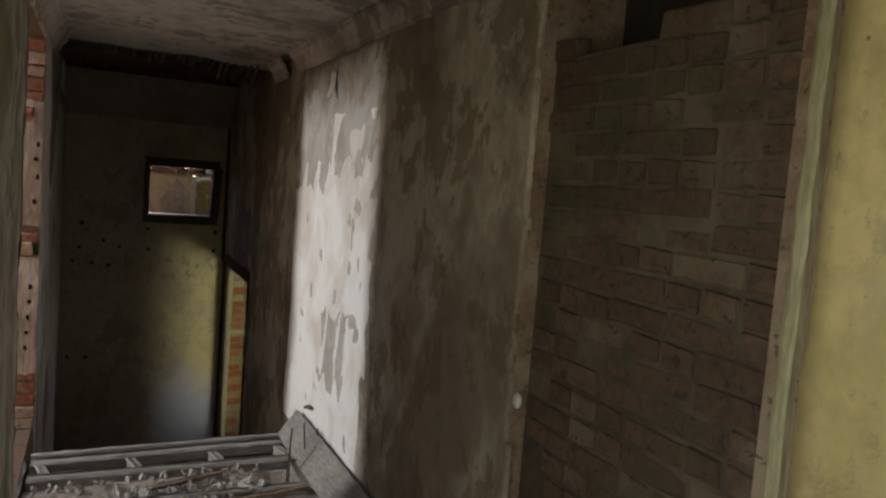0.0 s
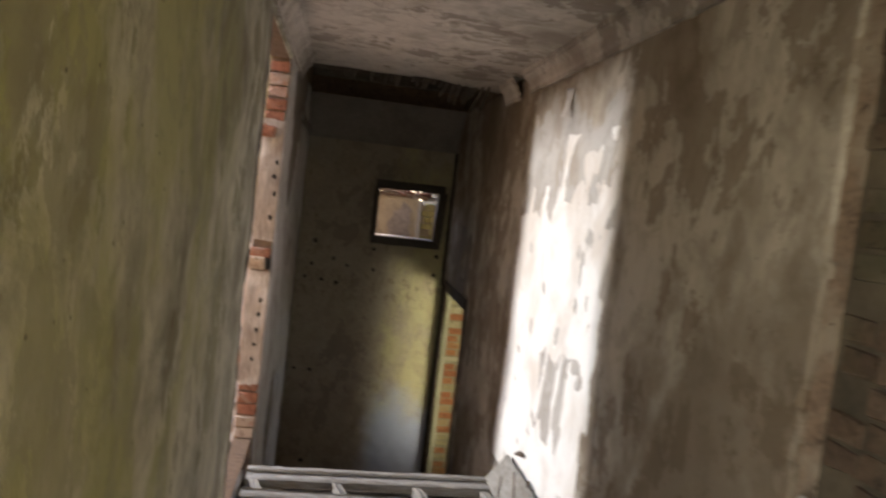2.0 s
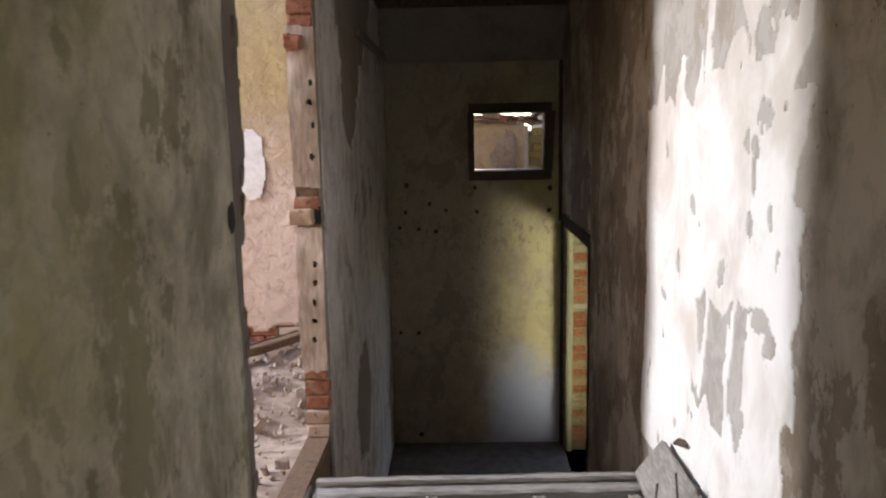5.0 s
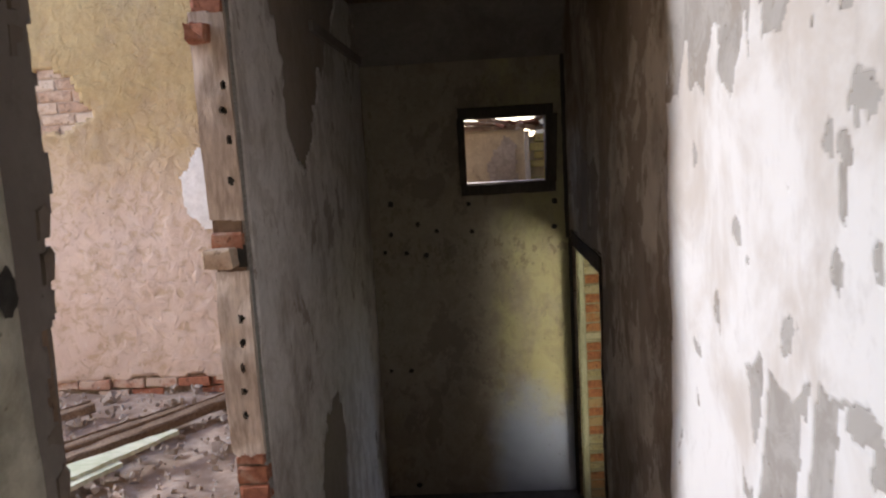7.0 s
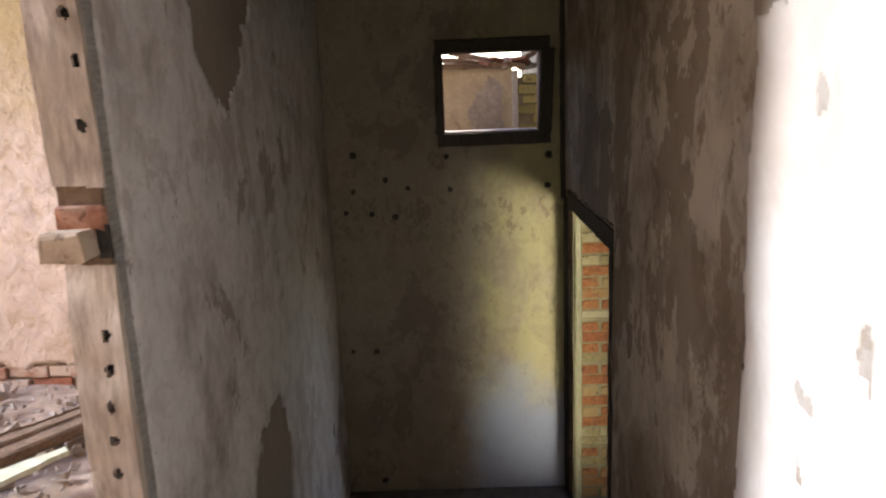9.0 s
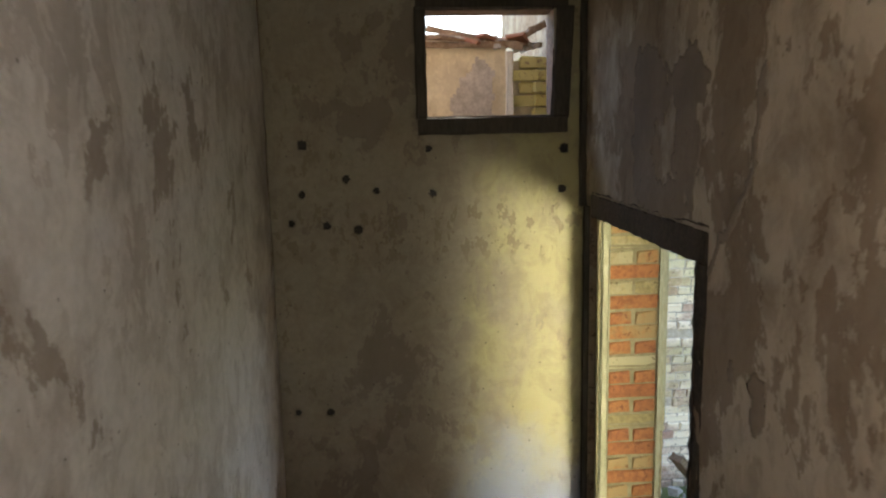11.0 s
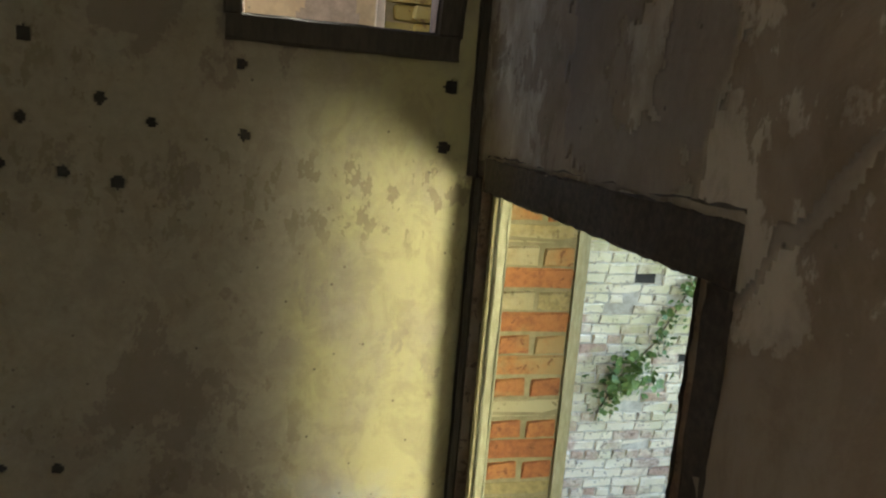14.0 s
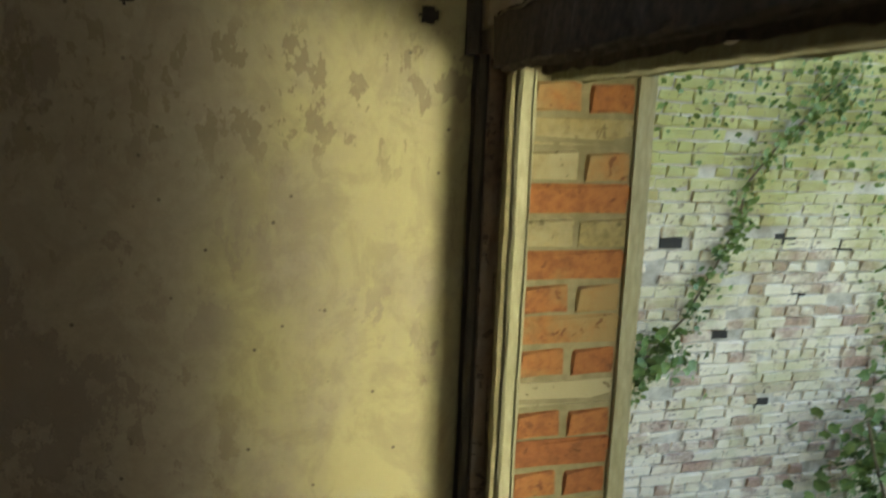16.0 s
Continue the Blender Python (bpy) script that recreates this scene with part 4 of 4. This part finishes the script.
pink = piece_mesh("brick", (0.22, 0.06, 0.064), PINK_BRICK, 102)
base = piece_mesh("brick", (0.22, 0.06, 0.064), RED_BRICK, 101)
for r in range(2):
    for c in range(14):
        if r == 0 and c % 3 == 1:
            continue
        lay("brick", base, wall_room, (-3.9 + 0.235 * c + (0.11 if r else 0), ROOM_Y + 0.016 + 0.012 * math.sin(c * 2.3 + r), RF + 0.0 + 0.075 * r), (0, 0.03 * math.sin(c * 5), 0.05 * math.sin(c * 3 + r)))
for r in range(9):
    for c in range(3):
        if not (r in (0, 8) and c != 1):
            lay("brick", pink, wall_room, (-2.52 + 0.235 * c + (0.11 if r % 2 else 0), ROOM_Y + 0.030, 2.95 + 0.075 * r))
for k, (p, q, w) in enumerate((((-2.35, 2.75, 1.34), (-1.25, 4.05, 1.37), 0.11), ((-1.75, 3.2, 1.35), (-0.85, 4.45, 1.38), 0.12), ((-2.7, 3.3, 1.32), (-1.9, 4.2, 1.36), 0.10))):
    tagged(mesh_ob("floor_joist", worn_bar(p, q, w, 0.06, 110 + k, 16, 0.004), BROWN_WOOD), "old brown floor joist half buried in rubble", "joist", "joists in the side room")


def splintered_board(p, q, w0, w1, seed):
    rng = random.Random(seed)
    p, q = Vector(p), Vector(q)
    along = (q - p).normalized()
    side = along.cross(Vector((0, 0, 1))).normalized()
    bm = bmesh.new()
    rows = []
    for i in range(15):
        k = i / 14
        o = p.lerp(q, k)
        w = w0 + (w1 - w0) * k + rng.uniform(-0.012, 0.012)
        rows.append([bm.verts.new(o + side * s * w / 2 + Vector((0, 0, z))) for s, z in ((-1, 0), (1, 0), (1, 0.022), (-1, 0.022))])
    for a, b2 in zip(rows, rows[1:]):
        for k in range(4):
            bm.faces.new((a[k], a[(k + 1) % 4], b2[(k + 1) % 4], b2[k]))
    bm.faces.new(rows[0])
    bm.faces.new(rows[-1])
    return bm


tagged(mesh_ob("broken_board", splintered_board((-1.75, 2.95, 1.33), (-1.09, 3.57, 1.41), 0.26, 0.05, 1), PALE_WOOD), "pale greenish split board lying on the rubble", "board", "split boards")
tagged(mesh_ob("broken_board", splintered_board((-1.75, 2.75, 1.31), (-1.28, 3.30, 1.36), 0.20, 0.07, 2), PALE_WOOD), "pale greenish split board lying on the rubble", "board", "split boards")
tagged(mesh_ob("room_rubble", rubble(1300, lambda r: (r.uniform(-3.2, -0.45), r.uniform(1.6, 4.65), RF + 0.02 + r.uniform(0, 0.02)), 0.024, 8), DEBRIS), "broken stones and plaster lumps over the room floor", "rubble", "", "stuff")
tagged(mesh_ob("room_chips", rubble(700, lambda r: (r.uniform(-2.8, -0.45), r.uniform(1.6, 4.65), RF + 0.05 + r.uniform(0, 0.02)), 0.013, 9), CHIP), "pale plaster chips over the room floor", "rubble", "", "stuff")

# ---------------------------------------------------------------- far room, seen through the small window
tagged(mesh_ob("corner_post", worn_bar((1.045, 6.515, 0.0), (1.04, 6.515, 2.95), 0.055, 0.05, 120, 20, 0.004, (1, 0, 0)), WHITE), "white painted corner post", "post")
for k, (p, q, w) in enumerate((((-0.3, 6.46, 3.01), (0.98, 6.50, 2.985), 0.05), ((0.25, 6.44, 3.06), (1.25, 6.56, 2.99), 0.035), ((0.55, 6.60, 3.10), (1.12, 6.47, 2.97), 0.05),
                               ((1.02, 6.50, 2.99), (1.27, 6.58, 3.12), 0.05), ((-0.2, 6.62, 3.09), (0.8, 6.58, 3.03), 0.05))):
    tagged(mesh_ob("fallen_rafter", worn_bar(p, q, w, w * 0.8, 130 + k, 12, 0.006), BROWN_WOOD), "brown rafter of a collapsed roof lying on the wall", "rafter", "fallen rafters")
tile = piece_mesh("roof_tile", (0.17, 0.11, 0.018), TILE, 139, 0.008)
rng = random.Random(17)
for k in range(9):
    ob = tagged(lay("roof_tile", tile, None, (0.42 + 0.085 * k, 6.56 + rng.uniform(-0.04, 0.06), 2.985 + rng.uniform(0.0, 0.035)), (rng.uniform(-0.4, 0.4), rng.uniform(-0.3, 0.3), rng.uniform(0, 3))),
                "broken red clay roof tile lying on the wall", "roof tile", "broken roof tiles")
part("plaster_patch", coat("y", 6.5, -1, 0.62, 1.01, 2.1, 2.92, [], 0.012, 0.02, 0.03, 0.004, 60.0, lambda u, v: ((u - 0.84) / 0.13) ** 2 + ((v - 2.62) / 0.24) ** 2 > 1 + 0.8 * noise.noise(Vector((u * 9, v * 9, 2)))), CHIP, wall_far, "brown bare plaster patch")
far_brick = [piece_mesh("brick", (l, 0.06, 0.064), COURT_BRICK, 140 + k, 0.008) for k, l in enumerate((0.20, 0.10))]
for r in range(12):
    for c in range(2):
        if (r * 5 + c * 3) % 7:
            lay("brick", far_brick[(r + c) % 2], wall_far, (1.12 + 0.13 * c + (0.04 if r % 2 else 0), 6.545 + 0.012 * math.sin(r * 5 + c * 3), 2.05 + 0.076 * r), (0, 0, 0.06 * math.sin(r * 3)))
tagged(mesh_ob("wall_top_rubble", rubble(120, lambda r: (r.uniform(0.0, 1.2), r.uniform(6.52, 6.7), 2.965 + r.uniform(0, 0.03)), 0.035, 18), CHIP), "pale broken plaster lying along the wall top", "rubble", "", "stuff")

# ---------------------------------------------------------------- court: ivy, timber, pipe
tagged(mesh_ob("court_timber", worn_bar((2.05, 6.25, 0.42), (2.85, 6.75, -0.56), 0.09, 0.06, 150, 14, 0.004), BROWN_WOOD), "long brown timber leaning in the court", "timber")
tagged(mesh_ob("court_pipe", tube(((3.2, 6.9, -0.16), (4.6, 6.75, -0.12)), 0.014, 8), WHITE), "thin white pipe lying across the court", "pipe")


def leaves(count, spot, size, seed):
    """Ivy leaves: five-pointed folded blades facing roughly out from the wall."""
    rng = random.Random(seed)
    verts, faces = [], []
    shape = ((0, -0.5, 0), (0.42, -0.3, 0.05), (0.5, 0.1, 0.1), (0.2, 0.22, 0.03), (0, 0.6, 0), (-0.2, 0.22, 0.03), (-0.5, 0.1, 0.1), (-0.42, -0.3, 0.05))
    for _ in range(count):
        x, y, z = spot(rng)
        s = size * rng.uniform(0.5, 1.25)
        turn = Euler((radians(90 + rng.gauss(25, 28)), rng.gauss(0, 0.5), rng.gauss(0, 0.6))).to_matrix() @ Euler((0, 0, rng.gauss(math.pi, 0.8))).to_matrix()
        base = len(verts)
        verts += [tuple(turn @ (Vector(p) * s) + Vector((x, y, z))) for p in shape]
        faces += [(base, base + 1, base + 2, base + 3, base + 4), (base, base + 4, base + 5, base + 6, base + 7)]
    me = bpy.data.meshes.new("leaves")
    me.from_pydata(verts, [], faces)
    bm = bmesh.new()
    bm.from_mesh(me)
    bpy.data.meshes.remove(me)
    return bm


VINE = [(3.0, 0.25), (3.14, 0.52), (3.40, 0.80), (3.58, 1.12), (3.70, 1.38), (3.76, 1.67), (3.93, 1.88), (4.15, 2.1), (4.4, 2.35)]


def on_vine(r):
    k = r.uniform(0, len(VINE) - 1.001)
    a, b2 = VINE[int(k)], VINE[int(k) + 1]
    f = k - int(k)
    return (a[0] + (b2[0] - a[0]) * f + r.gauss(0, 0.05), COURT_Y - 0.05 - abs(r.gauss(0, 0.03)), a[1] + (b2[1] - a[1]) * f + r.gauss(0, 0.07))


def clump(x, z, sx, sz):
    return lambda r: (r.gauss(x, sx), COURT_Y - 0.05 - abs(r.gauss(0, 0.08)), r.gauss(z, sz))


for name, spot, n, s in (("ivy", on_vine, 420, 0.046), ("ivy", clump(4.95, 1.75, 0.22, 0.25), 90, 0.042), ("ivy", clump(4.25, 2.15, 0.65, 0.22), 520, 0.042),
                         ("ivy", clump(3.2, 0.55, 0.12, 0.10), 90, 0.07), ("ivy", clump(5.1, 0.70, 0.18, 0.22), 200, 0.055)):
    plant = empty("ivy", "green ivy climbing over the brick wall", "ivy", (spot(random.Random(1))[0], COURT_Y - 0.05, 0), "ivy on the court wall")
    o = plant.location.copy()
    part("foliage", rel(leaves(n, spot, s, n + 7), o), LEAF, plant)
    if spot is on_vine:
        part("stem", rel(tube([(x, COURT_Y - 0.035, z) for x, z in VINE], 0.008), o), STEM, plant)
shrub = empty("shrub", "leafy green shrub at the foot of the wall", "shrub", (4.9, 7.5, -0.6), "")
for k in range(5):
    part("stem", tube(((0, 0, 0), (0.15 * (k - 2), -0.1 + 0.05 * k, 0.45), (0.25 * (k - 2), 0.06 * k - 0.15, 0.85)), 0.010), STEM, shrub)
part("foliage", leaves(520, lambda r: (r.gauss(0, 0.26), r.gauss(0, 0.16), 0.48 + r.gauss(0, 0.24)), 0.085, 33), LEAF, shrub)
tagged(mesh_ob("court_weeds", leaves(120, lambda r: (r.uniform(2.6, 4.2), r.uniform(6.9, 7.8), -0.55 + r.uniform(0, 0.14)), 0.08, 35), LEAF), "low green weeds on the court ground", "weeds", "", "stuff")
tagged(mesh_ob("court_rubble", rubble(500, lambda r: (r.uniform(1.8, 5.2), r.uniform(5.8, 7.85), -0.60 + r.uniform(0, 0.05)), 0.07, 36), CHIP), "whitish broken bricks and rubble on the court ground", "rubble", "", "stuff")

# ---------------------------------------------------------------- bricks of the court wall
shapes = [piece_mesh("brick", (l, 0.075, 0.062), COURT_BRICK, 200 + k, 0.0085) for k, l in enumerate((0.218, 0.212, 0.104, 0.100))]
rng = random.Random(21)
GAPS = [(3.682, 0.678), (4.246, 0.933), (3.284, 1.276), (4.119, 1.298), (4.572, 1.252), (4.055, 0.177)]
# Near-black plates paint in the shade where bricks are missing.
part("brick_gap_shade", boxes(*[(a - 0.085, a + 0.07, COURT_Y + 0.001, COURT_Y + 0.0075, z - 0.036, z + 0.036) for a, z in GAPS]), HOLE_SHADE, wall_court)
far_v, far_f = [], []
near = 0
for r in range(56):
    z = -0.62 + 0.0755 * r
    x = 1.75 + rng.uniform(0, 0.1)
    header = r % 4 == 3
    while x < 7.2:
        k = rng.choice((2, 3)) if header or rng.random() < 0.08 else rng.choice((0, 1))
        l = (0.218, 0.212, 0.104, 0.100)[k]
        mid = (x + l / 2, z)
        x += l + rng.uniform(0.008, 0.016)
        if any(abs(mid[0] - a) < 0.075 and abs(mid[1] - b2) < 0.042 for a, b2 in GAPS) or rng.random() < 0.045:
            continue
        y = COURT_Y + 0.026 + rng.uniform(-0.012, 0.012) + (0.02 if rng.random() < 0.05 else 0)
        if near < 300 and 2.95 < mid[0] < 4.75 and 0.05 < z < 2.35:
            lay("brick", shapes[k], wall_court, (mid[0], y, z + rng.uniform(-0.003, 0.003)), (0, rng.gauss(0, 0.012), rng.gauss(0, 0.012)))
            near += 1
        else:
            me = shapes[k]
            turn = Euler((0, rng.gauss(0, 0.012), rng.gauss(0, 0.012))).to_matrix()
            base = len(far_v)
            far_v += [tuple(turn @ v.co + Vector((mid[0], y, z))) for v in me.vertices]
            far_f += [tuple(base + i for i in p.vertices) for p in me.polygons]
me = bpy.data.meshes.new("brick_courses")
me.from_pydata(far_v, [], far_f)
me.materials.append(COURT_STUFF)
rest = new("brick_courses", me)
rest.parent = wall_court
tagged(rest, "", "", "", "stuff")
